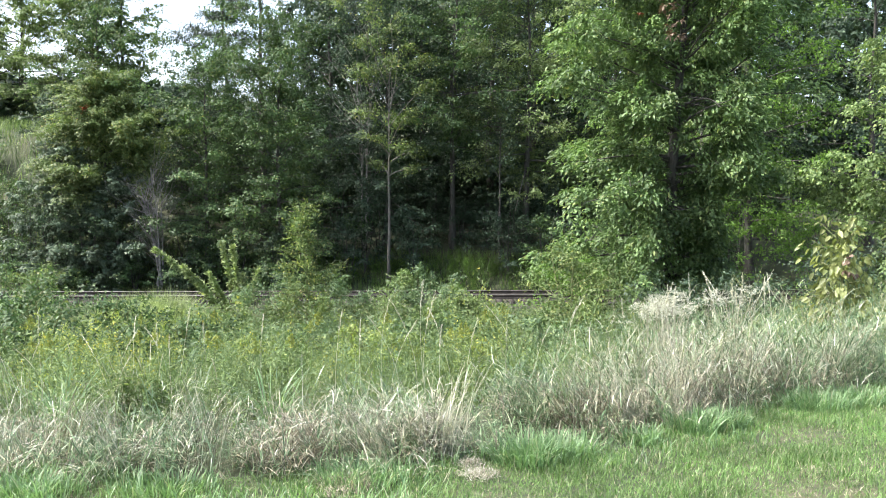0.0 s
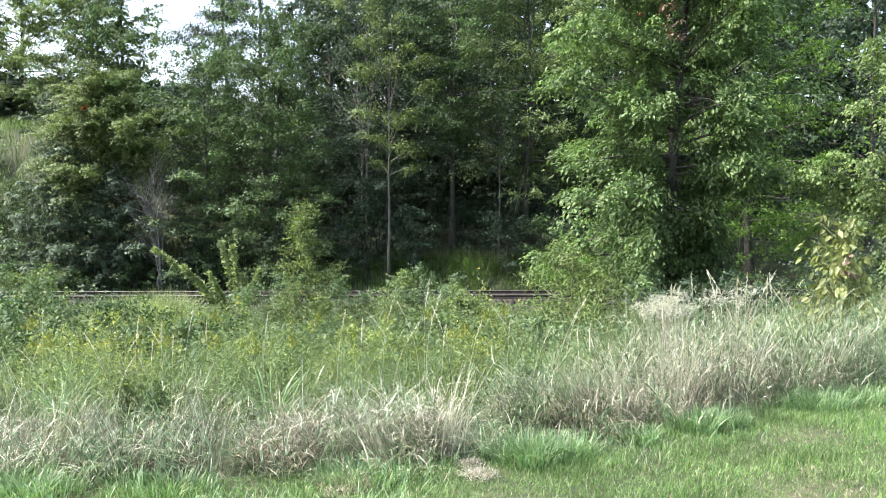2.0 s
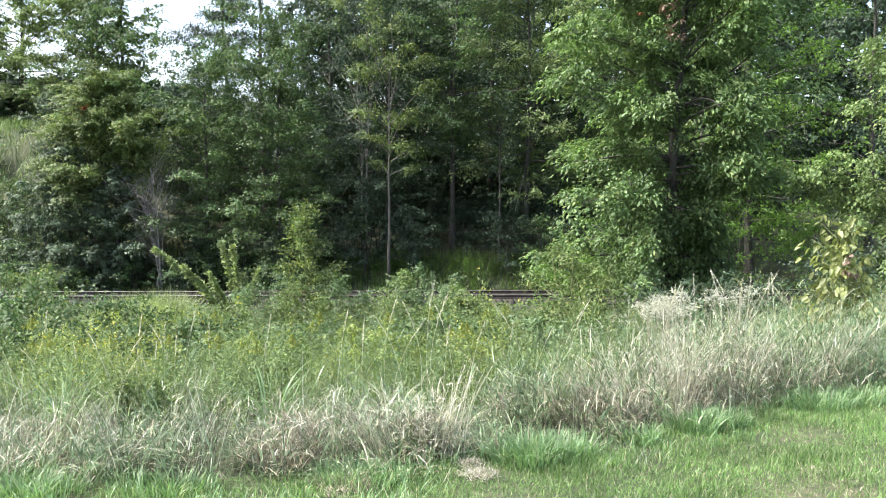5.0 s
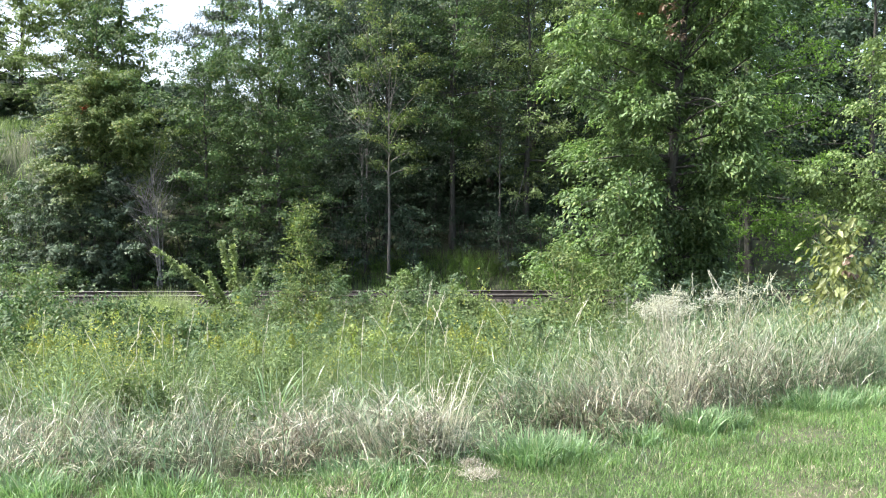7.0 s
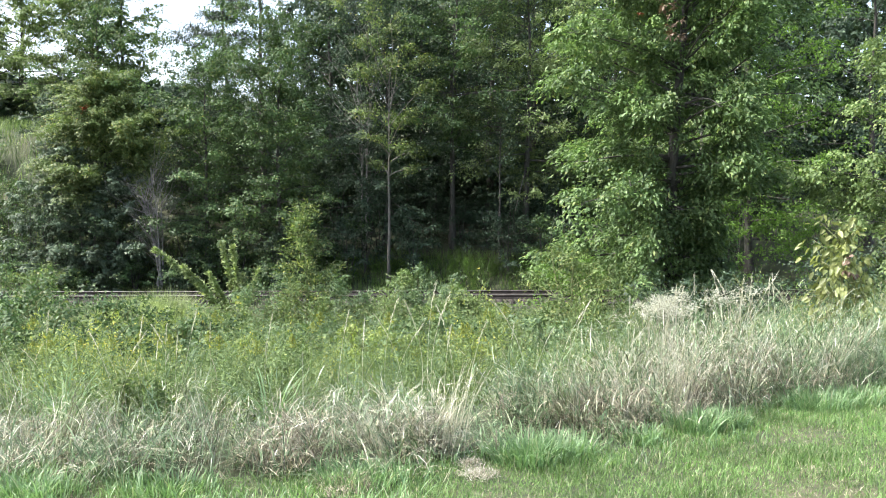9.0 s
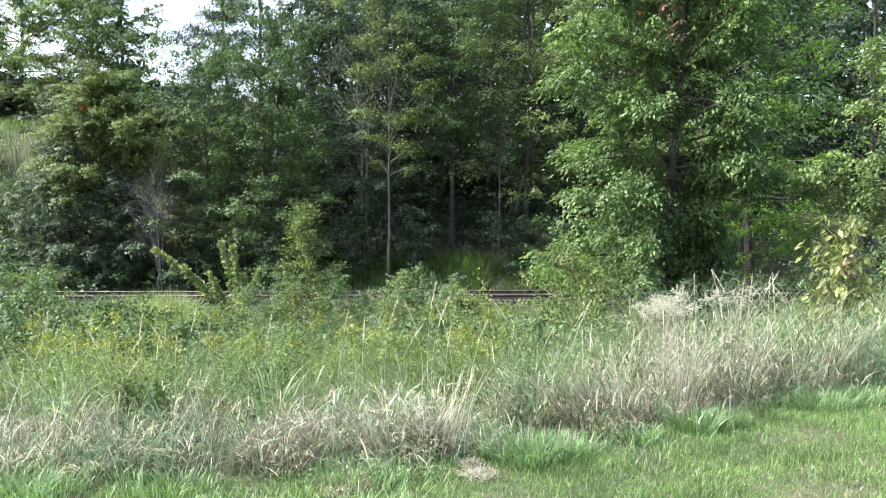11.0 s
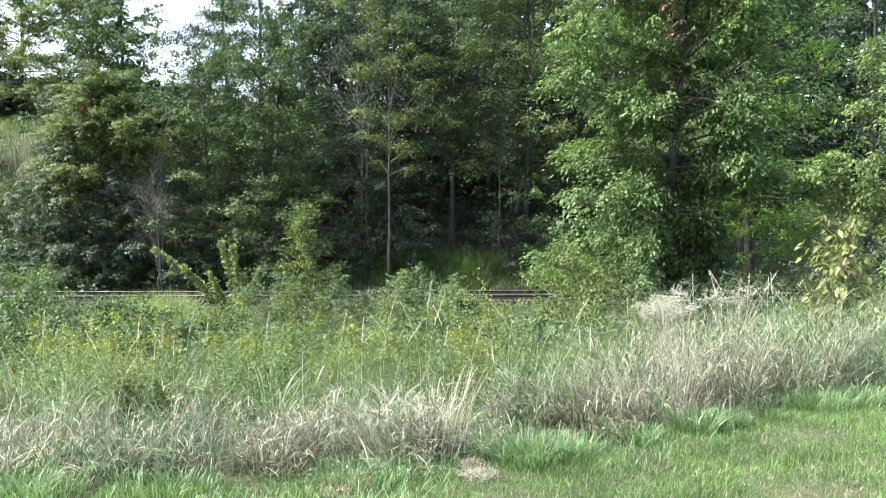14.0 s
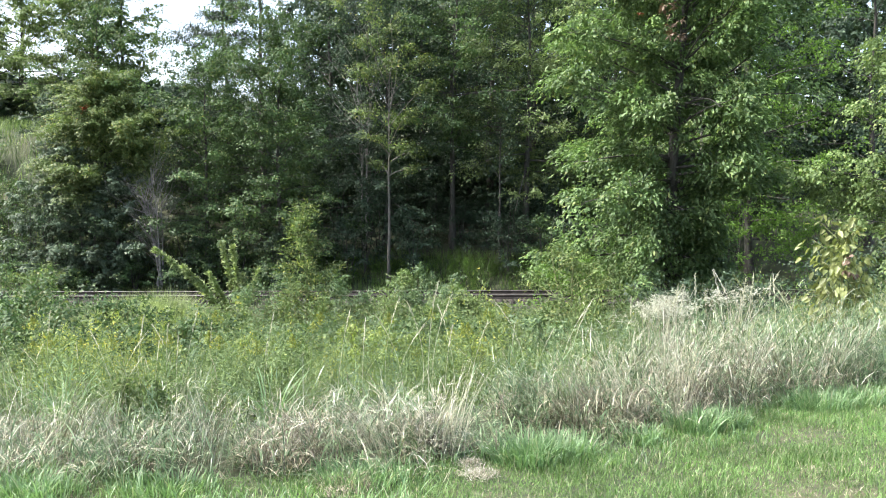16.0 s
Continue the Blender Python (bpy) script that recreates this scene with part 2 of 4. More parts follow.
def strewn(rng, kinds, xyz, scale, tilt=0.1):
    """Copies of (corners, triangles) kinds, turned, scaled and strewn over the places xyz, as chunks."""
    out = []
    which = rng.integers(0, len(kinds), len(xyz))
    scale = np.broadcast_to(scale, len(xyz))
    for k, (v, t) in enumerate(kinds):
        idx = np.nonzero(which == k)[0]
        if not len(idx):
            continue
        az = rng.uniform(0, 2 * np.pi, len(idx))
        c, s = np.cos(az)[:, None], np.sin(az)[:, None]
        x, y, z = v[:, 0][None], v[:, 1][None], v[:, 2][None]
        sc = scale[idx][:, None]
        lx, ly = rng.normal(size=(2, len(idx), 1)) * tilt
        w = np.stack([(x * c - y * s + lx * z) * sc, (x * s + y * c + ly * z) * sc, z * sc * np.ones_like(c)], -1) + xyz[idx][:, None]
        tt = t[None] + (np.arange(len(idx)) * len(v))[:, None, None]
        out.append((w.reshape(-1, 3), tt.reshape(-1, 3)))
    return out


# ---- ground ----
def step(a, b, v):
    s = np.clip((np.asarray(v, float) - a) / (b - a), 0, 1)
    return s * s * (3 - 2 * s)


def lawn_edge(x):
    """How far off the mown lawn ends."""
    x = np.asarray(x, float)
    return 4.75 + 0.07 * np.clip(x, -3, 0) + 0.62 * np.clip(x, 0, 9) + 0.12 * np.sin(2.3 * x + 1) + 0.07 * np.sin(5.1 * x)


TRACK_Y, TRACK_TILT = 33.35, 0.025


def ground_z(x, y):
    x, y = np.asarray(x, float), np.asarray(y, float)
    e = y - lawn_edge(x)
    near = np.interp(e, [0, 1.2, 2.5, 5, 9, 13, 19, 25], [0, -0.04, -0.22, -0.9, -1.65, -2.1, -2.45, -2.85])
    t = y - TRACK_Y - TRACK_TILT * x
    bed = np.interp(np.abs(t), [0, 2.1, 3.0], [-2.4, -2.42, -2.9])
    far = np.interp(y, [35.6, 36.6, 38, 40.5, 44.5, 54, 66, 85, 120, 200], [-2.9, -2.5, -1.8, -1.1, -0.2, 1.4, 4.5, 9.5, 15.0, 17.0])
    z = np.where(t < 0, np.maximum(near, bed), np.where(t < 3, bed, np.maximum(far, -2.9)))
    hill = 5.2 * step(-8, -20, x) * step(36, 46, y) * step(80, 50, y)
    bump = 0.05 * np.sin(1.7 * x + 0.6 * y) * np.sin(1.1 * y - 0.4 * x) * step(0.5, 3, e)
    return z + hill + bump


def grid_axis(*spans):
    return np.unique(np.concatenate([np.arange(a, b, s) for a, b, s in spans]))


def ground():
    xs = grid_axis((-3000, -400, 400), (-400, -40, 30), (-40, 40, 0.7), (40, 400, 30), (400, 3001, 400))
    ys = grid_axis((-3000, -400, 400), (-400, -20, 40), (-20, 0, 4), (0, 60, 0.5), (60, 400, 20), (400, 3001, 400))
    gx, gy = np.meshgrid(xs, ys, indexing="ij")
    v = np.stack([gx, gy, ground_z(gx, gy)], -1).reshape(-1, 3)
    i, j = np.meshgrid(np.arange(len(xs) - 1), np.arange(len(ys) - 1), indexing="ij")
    q = i * len(ys) + j
    t = np.concatenate([np.stack([q, q + len(ys), q + len(ys) + 1], -1).reshape(-1, 3), np.stack([q, q + len(ys) + 1, q + 1], -1).reshape(-1, 3)])
    ob = new("ground", mesh_of("ground", [(v, t)], SOIL, smooth=True))
    tagged(ob, "uneven brown-green earth falling towards a railway bed", "ground", kind="structure")


ground()


# ---- railway ----
def prism(profile, length):
    """A profile in y and z drawn out along x about the middle."""
    p = np.array(profile, float)
    k = len(p)
    v = np.concatenate([np.column_stack([np.full(k, s * length / 2), p]) for s in (-1, 1)])
    t = []
    for i in range(k):
        j = (i + 1) % k
        t += [[i, i + k, j + k], [i, j + k, j]]
    for i in range(1, k - 1):
        t += [[0, i, i + 1], [k, k + i + 1, k + i]]
    return v, np.array(t)


def railway():
    rng = np.random.default_rng(3)
    root = new("railway_track")
    root.matrix_world = pose(0, TRACK_Y, -2.42, 0, 0, math.degrees(math.atan(TRACK_TILT)))
    tagged(root, "single railway track with rusty rails on dark timber sleepers", "railway track")
    foot = [(-0.075, 0), (0.075, 0), (0.075, 0.012), (0.012, 0.03), (0.012, 0.125), (0.036, 0.135), (0.036, 0.166), (-0.036, 0.166), (-0.036, 0.135), (-0.012, 0.125), (-0.012, 0.03), (-0.075, 0.012)]
    head = [(-0.033, 0), (0.033, 0), (0.027, 0.007), (-0.027, 0.007)]
    for s in (-1, 1):
        rail = part("rail", [prism(foot, 120)], RUST, root, "rusty brown steel rail", (0, s * 0.755, 0.15))
        part("rail_head", [prism(head, 120)], WORN, rail, "worn shiny running surface", (0, 0, 0.164))
    box = []
    for dx, dy, dz in ((1, 1, 0), (0.95, 0.99, 0.03)):
        box += [(-1.3 * dy, -0.115 * dx), (1.3 * dy, -0.115 * dx), (1.3 * dy, 0.115 * dx), (-1.3 * dy, 0.115 * dx)]
    zs = [-0.08, -0.08, -0.08, -0.08, 0.15, 0.15, 0.15, 0.15]
    v = np.array([(b, a, z) for (a, b), z in zip(box, zs)])
    t = np.array([[4, 5, 6], [4, 6, 7], [0, 1, 5], [0, 5, 4], [1, 2, 6], [1, 6, 5], [2, 3, 7], [2, 7, 6], [3, 0, 4], [3, 4, 7], [0, 2, 1], [0, 3, 2]])
    me = mesh_of("sleeper", [(v, t)], TIE)
    for k in range(96):
        ob = new("sleeper", me)
        ob.parent = root
        ob.matrix_basis = pose(-27 + k * 0.52 + rng.normal() * 0.02, rng.normal() * 0.03, rng.normal() * 0.006, 0, 0, rng.normal() * 0.8)
    octa_v = np.array([(1, 0, 0), (-1, 0, 0), (0, 1, 0), (0, -1, 0), (0, 0, 0.8), (0, 0, -0.8)], float)
    octa_t = np.array([[0, 2, 4], [2, 1, 4], [1, 3, 4], [3, 0, 4], [2, 0, 5], [1, 2, 5], [3, 1, 5], [0, 3, 5]])
    kinds = [(octa_v * rng.uniform(0.6, 1.2, (6, 1)) + rng.normal(size=(6, 3)) * 0.15, octa_t) for _ in range(6)]
    n = 5000
    x, y = rng.uniform(-22, 8, n), rng.uniform(-2.3, 2.3, n)
    xyz = np.column_stack([x, y, np.where(np.abs(y) < 1.6, 0.05, -0.01) + rng.uniform(0, 0.03, n)])
    bed = part("ballast", strewn(rng, kinds, xyz, rng.uniform(0.03, 0.06, n)), STONE, root, "grey crushed-stone ballast")
    tagged(bed, kind="stuff")


railway()


# ---- trees and shrubs ----
SWAYING = []          # (thing or part, its rest pose, reach in degrees, delay)


def tree(name, x, y, height, trunk, low, radius, limbs, tufts, count, leaf, material, seed, label, category="tree",
         bark=None, size=0.14, aspect=0.5, full=False, top=0.85, lean=(0, 0), droop=0.35, tuft=0.2, reach=0.0, shape="round",
         stems=1, z=None, curve=0.25, stout=1.0, gap=0.0, lop=1.0, thick=0.12, long=1.35, hang=0.25, dense=0.62, vary=0.24, messy=0.25):
    """A trunk, limbs that carry twigs, and leaves in flattened tufts along them. low: where the crown starts."""
    rng = np.random.default_rng(seed)
    bark = bark or BARK
    root = new(name)
    z = float(ground_z(x, y)) - 0.06 if z is None else z
    root.location = (x, y, z)
    tagged(root, label, category)
    trunks = []
    for s in range(stems):
        k = 9
        h = np.linspace(0, height * (1 if s == 0 else rng.uniform(0.75, 0.95)), k)
        spread = 0 if stems == 1 else 0.16
        dx, dy = (lean if stems == 1 else (math.cos(s * 2.4 + seed) * spread + lean[0], math.sin(s * 2.4 + seed) * spread + lean[1]))
        wob = rng.normal(size=(k, 2)).cumsum(0) * height * 0.006
        pts = np.column_stack([dx * h + wob[:, 0] - wob[0, 0], dy * h + wob[:, 1] - wob[0, 1], h])
        rad = trunk * (1 - 0.9 * (h / height) ** 0.9) + 0.006
        rad[0] *= 1.35
        part("trunk" if height > 4.5 else "stem", [tube(pts, rad, 9 if trunk > 0.1 else 6)], bark, root, smooth=True)
        trunks.append((h, pts, rad))
    for i in range(limbs):
        h, pts, rad = trunks[i % stems]
        u = (i + 0.5) / limbs
        u = np.clip(u + rng.normal() * 0.02, 0, 1)
        hh = min((low + (1 - low) * u) * height, h[-1] * 0.985)
        base = np.array([np.interp(hh, h, pts[:, a]) for a in range(3)])
        az = i * 2.39996 + rng.normal() * 0.35
        if shape == "round":
            prof = math.sin(math.pi * (0.22 + 0.74 * u ** 0.9)) ** 0.7
        elif shape == "cone":
            prof = 1.05 - 0.85 * u
        elif shape == "vase":
            prof = 0.4 + 0.75 * u
        elif shape == "oak":
            prof = 0.97 - 0.3 * u
        else:
            prof = 0.95 - 0.25 * u
        length = radius * prof * rng.uniform(0.96 - vary, 0.96 + vary)
        if lop < 1 and u < 0.34 and math.cos(az) > -0.2:
            length *= lop + (1 - lop) * (u / 0.34) ** 2
        rise = math.radians(-4 + 62 * u * top + rng.normal() * 6) if shape != "cone" else math.radians(8 + rng.normal() * 5)
        if shape == "vase":
            rise = math.radians(40 + 28 * u + rng.normal() * 5)
        d = np.array([math.cos(az) * math.cos(rise), math.sin(az) * math.cos(rise), math.sin(rise)])
        s = np.linspace(0, 1, 7)[:, None]
        bend = rng.normal(size=3) * 0.1
        path = d * length * s + bend * length * s ** 2 + np.array([0, 0, -curve * length * (0.7 - u)]) * s ** 2.2
        r0 = max(min(np.interp(hh, h, rad) * 0.3, trunk * 0.26) * stout, 0.007)
        rods = [tube(path, r0 * (1 - 0.88 * s[:, 0]) + 0.003, 5)]
        m = max(2, int(dense * tufts * (0.55 + 0.6 * prof)))
        at = rng.uniform(0.6 if shape == "vase" else 0.06, 1.0, m) ** 0.8
        p0 = np.stack([np.interp(at, s[:, 0], path[:, a]) for a in range(3)], 1)
        side = rng.normal(size=(m, 3)) * np.array([1, 1, 0.45])
        reach_out = length * (0.12 + 0.3 * (1.15 - at))[:, None] * rng.uniform(0.3, 1.0, (m, 1))
        c = p0 + unit(side) * reach_out + d * length * 0.08
        bare = (np.abs(c[:, 0]) < gap) & (c[:, 1] < 0.4) & (np.arange(m) % 6 > 0)
        c[bare, 0] += np.where(c[bare, 0] < 0, -gap, gap)
        for a, b in zip(p0[::2], c[::2]):
            rods.append(tube([a, (a + b) / 2 + (0, 0, 0.03 * length), b], [r0 * 0.25 + 0.003, r0 * 0.16 + 0.002, 0.002], 3))
        limb = part("limb" if height > 4.5 else "branch", rods, bark, root, at=base)
        ways = d + unit(c - p0) * 0.7 + rng.normal(size=(m, 3)) * 0.2
        part("foliage", [caps(rng, c, ways, tuft * radius * rng.uniform(0.75, 1.6, m), int(count * 1.45), size, aspect, droop, full, thick=thick, long=long, hang=hang, messy=messy)], material, limb)
        if reach:
            SWAYING.append((limb, pose(*base), reach * rng.uniform(0.5, 1.2), rng.uniform(0, 2)))
    return root


def bare_tree(name, x, y, height, trunk, seed, label, stems=3, spread=0.3, twigs=14, bark=None, z=None):
    rng = np.random.default_rng(seed)
    root = new(name)
    root.location = (x, y, float(ground_z(x, y)) - 0.05 if z is None else z)
    tagged(root, label, "bare shrub")
    for s in range(stems):
        az = rng.uniform(0, 2 * np.pi)
        hh = np.linspace(0, height * rng.uniform(0.75, 1.0), 8)
        o = spread * hh * (0.3 + 0.7 * hh / height)
        pts = np.column_stack([math.cos(az) * o, math.sin(az) * o, hh]) + np.vstack([[0, 0, 0], rng.normal(size=(7, 3)) * 0.05])
        stem = part("stem", [tube(pts, trunk * (1 - 0.85 * hh / hh[-1]) + 0.004, 5)], bark or DEAD_WOOD, root)
        rods = []
        for k in range(twigs):
            f = rng.uniform(0.3, 0.97)
            p = np.array([np.interp(f * hh[-1], hh, pts[:, a]) for a in range(3)])
            d = unit(np.array([math.cos(az), math.sin(az), 0]) * 0.2 + rng.normal(size=3) * np.array([0.5, 0.5, 0.2]) + np.array([0, 0, 0.9]))
            L = height * rng.uniform(0.14, 0.34)
            q = p + d * L * 0.5 + rng.normal(size=3) * 0.04
            e = p + d * L + np.array([0, 0, 0.06 * L])
            rods.append(tube([p, q, e], [trunk * 0.28 + 0.003, trunk * 0.16 + 0.002, 0.002], 3))
            for _ in range(3):
                g = q + (e - q) * rng.random()
                rods.append(tube([g, g + unit(d + rng.normal(size=3) * 0.5) * L * 0.4], [0.004, 0.002], 3))
        part("twig_spray", rods, bark or DEAD_WOOD, stem)
    return root


def woods():
    # the large tree by the field, before the track
    oak = tree("oak_tree", 6.05, 23.0, 13.0, 0.21, 0.1, 3.6, 116, 15, 84, "oak", OAK, 11, "large spreading tree with glossy green leaves and grey trunk",
         size=0.142, aspect=0.46, droop=0.55, tuft=0.128, reach=0.16, shape="oak", curve=0.3, gap=0.58, lop=0.28, thick=0.16, long=1.1, hang=0.15, dense=0.8, vary=0.22)
    rng = np.random.default_rng(17)
    part("dead_foliage", [spray(rng, np.array([(-0.85, -3.2, 8.2), (-0.8, -3.25, 7.9), (-0.76, -3.2, 7.55), (-0.95, -3.2, 8.5)]), 0.3, 42, 0.13, 0.5)], BROWN, oak, "brown withered leaves on a broken spray")
    part("red_foliage", [spray(rng, np.array([(-1.5, -2.8, 8.1)]), 0.14, 12, 0.1, 0.5)], RED, oak, "a few red leaves")
    tree("field_edge_tree", 11.8, 19.0, 6.7, 0.12, 0.04, 3.35, 74, 18, 74, "oak", LIME, 12, "leafy tree with small pale green leaves at the field edge",
         size=0.115, aspect=0.6, full="slim", droop=0.8, tuft=0.12, reach=0.2, shape="round", curve=0.2, long=1.0, hang=0.25, dense=0.9, vary=0.12)
    rows = [
        # name, x, y, height, trunk, low, radius, limbs, tufts, count, material, size, shape, label
        ("maple_tree", 13.4, 37.0, 16.1, 0.24, 0.12, 5.5, 36, 15, 26, FRESH, 0.22, "round", "tall tree with bright green crown behind the field edge"),
        ("maple_tree", 9.8, 39.6, 15.0, 0.2, 0.06, 4.0, 34, 15, 24, ASH, 0.2, "column", "tree in the wood's edge with mid-green leaves"),
        ("maple_tree", 21.5, 32, 14, 0.2, 0.06, 5.0, 32, 14, 24, DIM, 0.22, "column", "leafy tree at the far edge of the field"),
        ("wood_edge_tree", -14.75, 37.6, 8.1, 0.13, 0.44, 2.9, 54, 24, 30, YEL, 0.17, "round", "rounded yellow-green tree on the railway cutting"),
        ("wood_edge_tree", -16.3, 37.1, 5.6, 0.09, 0.03, 2.2, 44, 16, 24, SAGE, 0.17, "round", "dense dull grey-green tree at the foot of the cutting"),
        ("wood_edge_tree", -14.1, 36.8, 4.9, 0.08, 0.03, 1.9, 40, 16, 24, SAGE, 0.17, "round", "dense dull grey-green tree at the foot of the cutting"),
        ("wood_edge_tree", -10.62, 38.6, 8.8, 0.14, 0.08, 3.7, 38, 15, 28, ASH, 0.17, "column", "dull green tree at the edge of the wood"),
        ("wood_edge_tree", -7.08, 38.2, 10.1, 0.15, 0.06, 3.7, 42, 15, 28, ASH, 0.17, "column", "green tree with layered drooping sprays of leaves"),
        ("wood_edge_tree", 3.95, 40.8, 15.0, 0.2, 0.24, 4.4, 38, 15, 28, PALE, 0.18, "round", "green tree overhanging the shaded hollow"),
        ("wood_edge_tree", 0.44, 41.6, 13.9, 0.18, 0.36, 4.4, 38, 15, 26, ASH, 0.18, "round", "green tree overhanging the shaded hollow"),
        ("wood_edge_tree", -2.78, 41.0, 11.7, 0.16, 0.12, 3.8, 36, 15, 28, DIM, 0.18, "column", "dark green tree behind the slender one"),
        ("forest_tree", -8.9, 42.5, 15, 0.22, 0.12, 3.6, 38, 14, 28, ASH, 0.2, "column", "tall wood tree with mid-green crown"),
        ("forest_tree", -3.8, 44, 16, 0.24, 0.2, 4.8, 38, 14, 26, DIM, 0.22, "round", "tall dark wood tree with dense crown"),
        ("forest_tree", 2.5, 47, 17, 0.26, 0.3, 5.2, 38, 14, 26, DIM, 0.22, "round", "tall dark wood tree with dense crown"),
        ("forest_tree", 9.0, 45, 17, 0.26, 0.15, 5.2, 34, 14, 26, DIM, 0.22, "round", "tall dark wood tree with dense crown"),
        ("forest_tree", 14.5, 43, 15, 0.24, 0.1, 5.4, 34, 14, 26, ASH, 0.22, "round", "tall wood tree behind the field edge"),
        ("forest_tree", 21.0, 42, 15, 0.24, 0.1, 5.4, 34, 14, 26, DIM, 0.22, "round", "tall wood tree behind the field edge"),
        ("forest_tree", -6.5, 49, 16, 0.24, 0.15, 5.2, 36, 14, 32, DIM, 0.26, "column", "tall dark wood tree with dense crown"),
        ("forest_tree", 5.5, 49.5, 17, 0.24, 0.15, 5.2, 36, 14, 32, DIM, 0.26, "column", "tall dark wood tree with dense crown"),
        ("forest_tree", -20.3, 49.5, 9.5, 0.2, 0.1, 3.8, 36, 13, 34, PALE, 0.2, "round", "open tree on top of the cutting with sky between its leaves"),
        ("forest_tree", -25.0, 51, 11, 0.2, 0.1, 4.0, 36, 13, 34, PALE, 0.2, "round", "open tree on top of the cutting with sky between its leaves"),
        ("forest_tree", -18.6, 50, 10, 0.14, 0.15, 3.0, 26, 9, 24, PALE, 0.2, "round", "thin open tree against the sky"),
        ("forest_tree", -30.0, 53, 10, 0.18, 0.1, 3.8, 32, 12, 28, PALE, 0.2, "round", "open tree on top of the cutting"),
        ("forest_tree", -18.2, 45, 6.6, 0.15, 0.05, 3.4, 30, 13, 24, ASH, 0.2, "round", "low green tree behind the cutting"),
        ("forest_tree", -13.0, 44, 5.3, 0.15, 0.05, 3.4, 30, 13, 24, DIM, 0.2, "round", "low dark tree behind the cutting"),
    ]
    for k, (name, x, y, h, tr, low, r, li, tu, co, mat, size, shape, label) in enumerate(rows):
        made = tree(name, x, y, h, tr * 0.85, low, r, int(li * 1.15), tu, int(co * (2.3 if y < 42 or mat is PALE else 1.15)), "", mat, 40 + k, label, size=size * (0.82 if y < 42 else 0.95), aspect=0.6, full="slim", shape=shape, tuft=0.14, droop=0.45)
        if mat is YEL and x < -14:
            part("red_shoot", [spray(np.random.default_rng(4), np.array([(-0.5, -1.2, 7.15), (-0.45, -1.15, 7.35)]), 0.22, 30, 0.13, 0.6)], RED, made, "early red autumn leaves")
    tree("slender_tree", 8.6, 28.6, 9.0, 0.1, 0.6, 2.2, 18, 9, 40, "", LIME, 74, "slender pale-trunked tree behind the spreading one", bark=PALE_BARK, size=0.12, aspect=0.6, full="slim", tuft=0.2)
    # slender pale-barked tree before the hollow
    tree("slender_tree", -2.38, 37.2, 9.3, 0.075, 0.5, 3.1, 18, 14, 38, "", YEL, 71, "slender pale-barked tree with a flat yellowing crown", bark=PALE_BARK, size=0.13, aspect=0.6, full="slim", shape="vase", tuft=0.15, stout=2.4, curve=0.5, lean=(0.0, 0.0))
    tree("slender_tree", 2.57, 38.8, 6.9, 0.07, 0.55, 2.0, 14, 9, 18, "", DIM, 72, "slender bare-stemmed tree in the wood's shade", size=0.15, shape="vase", tuft=0.22)
    # pine on top of the cutting
    tree("pine_tree", -12.5, 50, 12.5, 0.16, 0.1, 4.0, 44, 16, 44, "", PINE, 73, "dark pine with open layered branches against the sky", size=0.26, aspect=0.2, shape="cone", tuft=0.16, droop=0.2)
    # low understorey before and within the wood
    low = [(-17.0, 36.9, 3.4, 1.6, DIM), (-15.2, 36.6, 3.6, 1.6, BRAMBLE), (-20.2, 40.2, 1.6, 1.5, ASH), (-18.06, 37.2, 3.0, 1.7, DIM), (-13.7, 37.9, 3.4, 1.7, BRAMBLE), (-11.4, 37.6, 2.8, 1.5, BRAMBLE), (-8.92, 37.2, 3.0, 1.7, ASH), (-6.02, 37.2, 3.0, 1.8, ASH),
           (-4.19, 37.6, 2.6, 1.4, DIM), (-1.29, 37.9, 2.2, 1.3, DIM), (3.3, 39.2, 3.0, 1.5, DIM), (-3.5, 38.3, 3.0, 1.5, DIM), (-3.0, 39.5, 3.6, 1.8, DIM), (-5.0, 40.0, 4.2, 2.0, DIM), (5.6, 39.5, 3.6, 1.8, DIM), (2.9, 38.0, 2.6, 1.5, DIM), (4.51, 37.6, 3.0, 1.6, ASH), (6.99, 37.1, 3.0, 1.8, ASH),
           (9.15, 36.4, 3.2, 1.9, FRESH), (12.2, 35.6, 4.6, 2.2, FRESH), (10.6, 35.2, 3.8, 1.8, FRESH), (15.68, 34.6, 3.4, 2.0, FRESH), (-0.43, 43.6, 2.4, 1.6, DIM), (-22.92, 42.1, 3.0, 1.8, ASH), (-19.99, 43.6, 2.6, 1.6, DIM)]
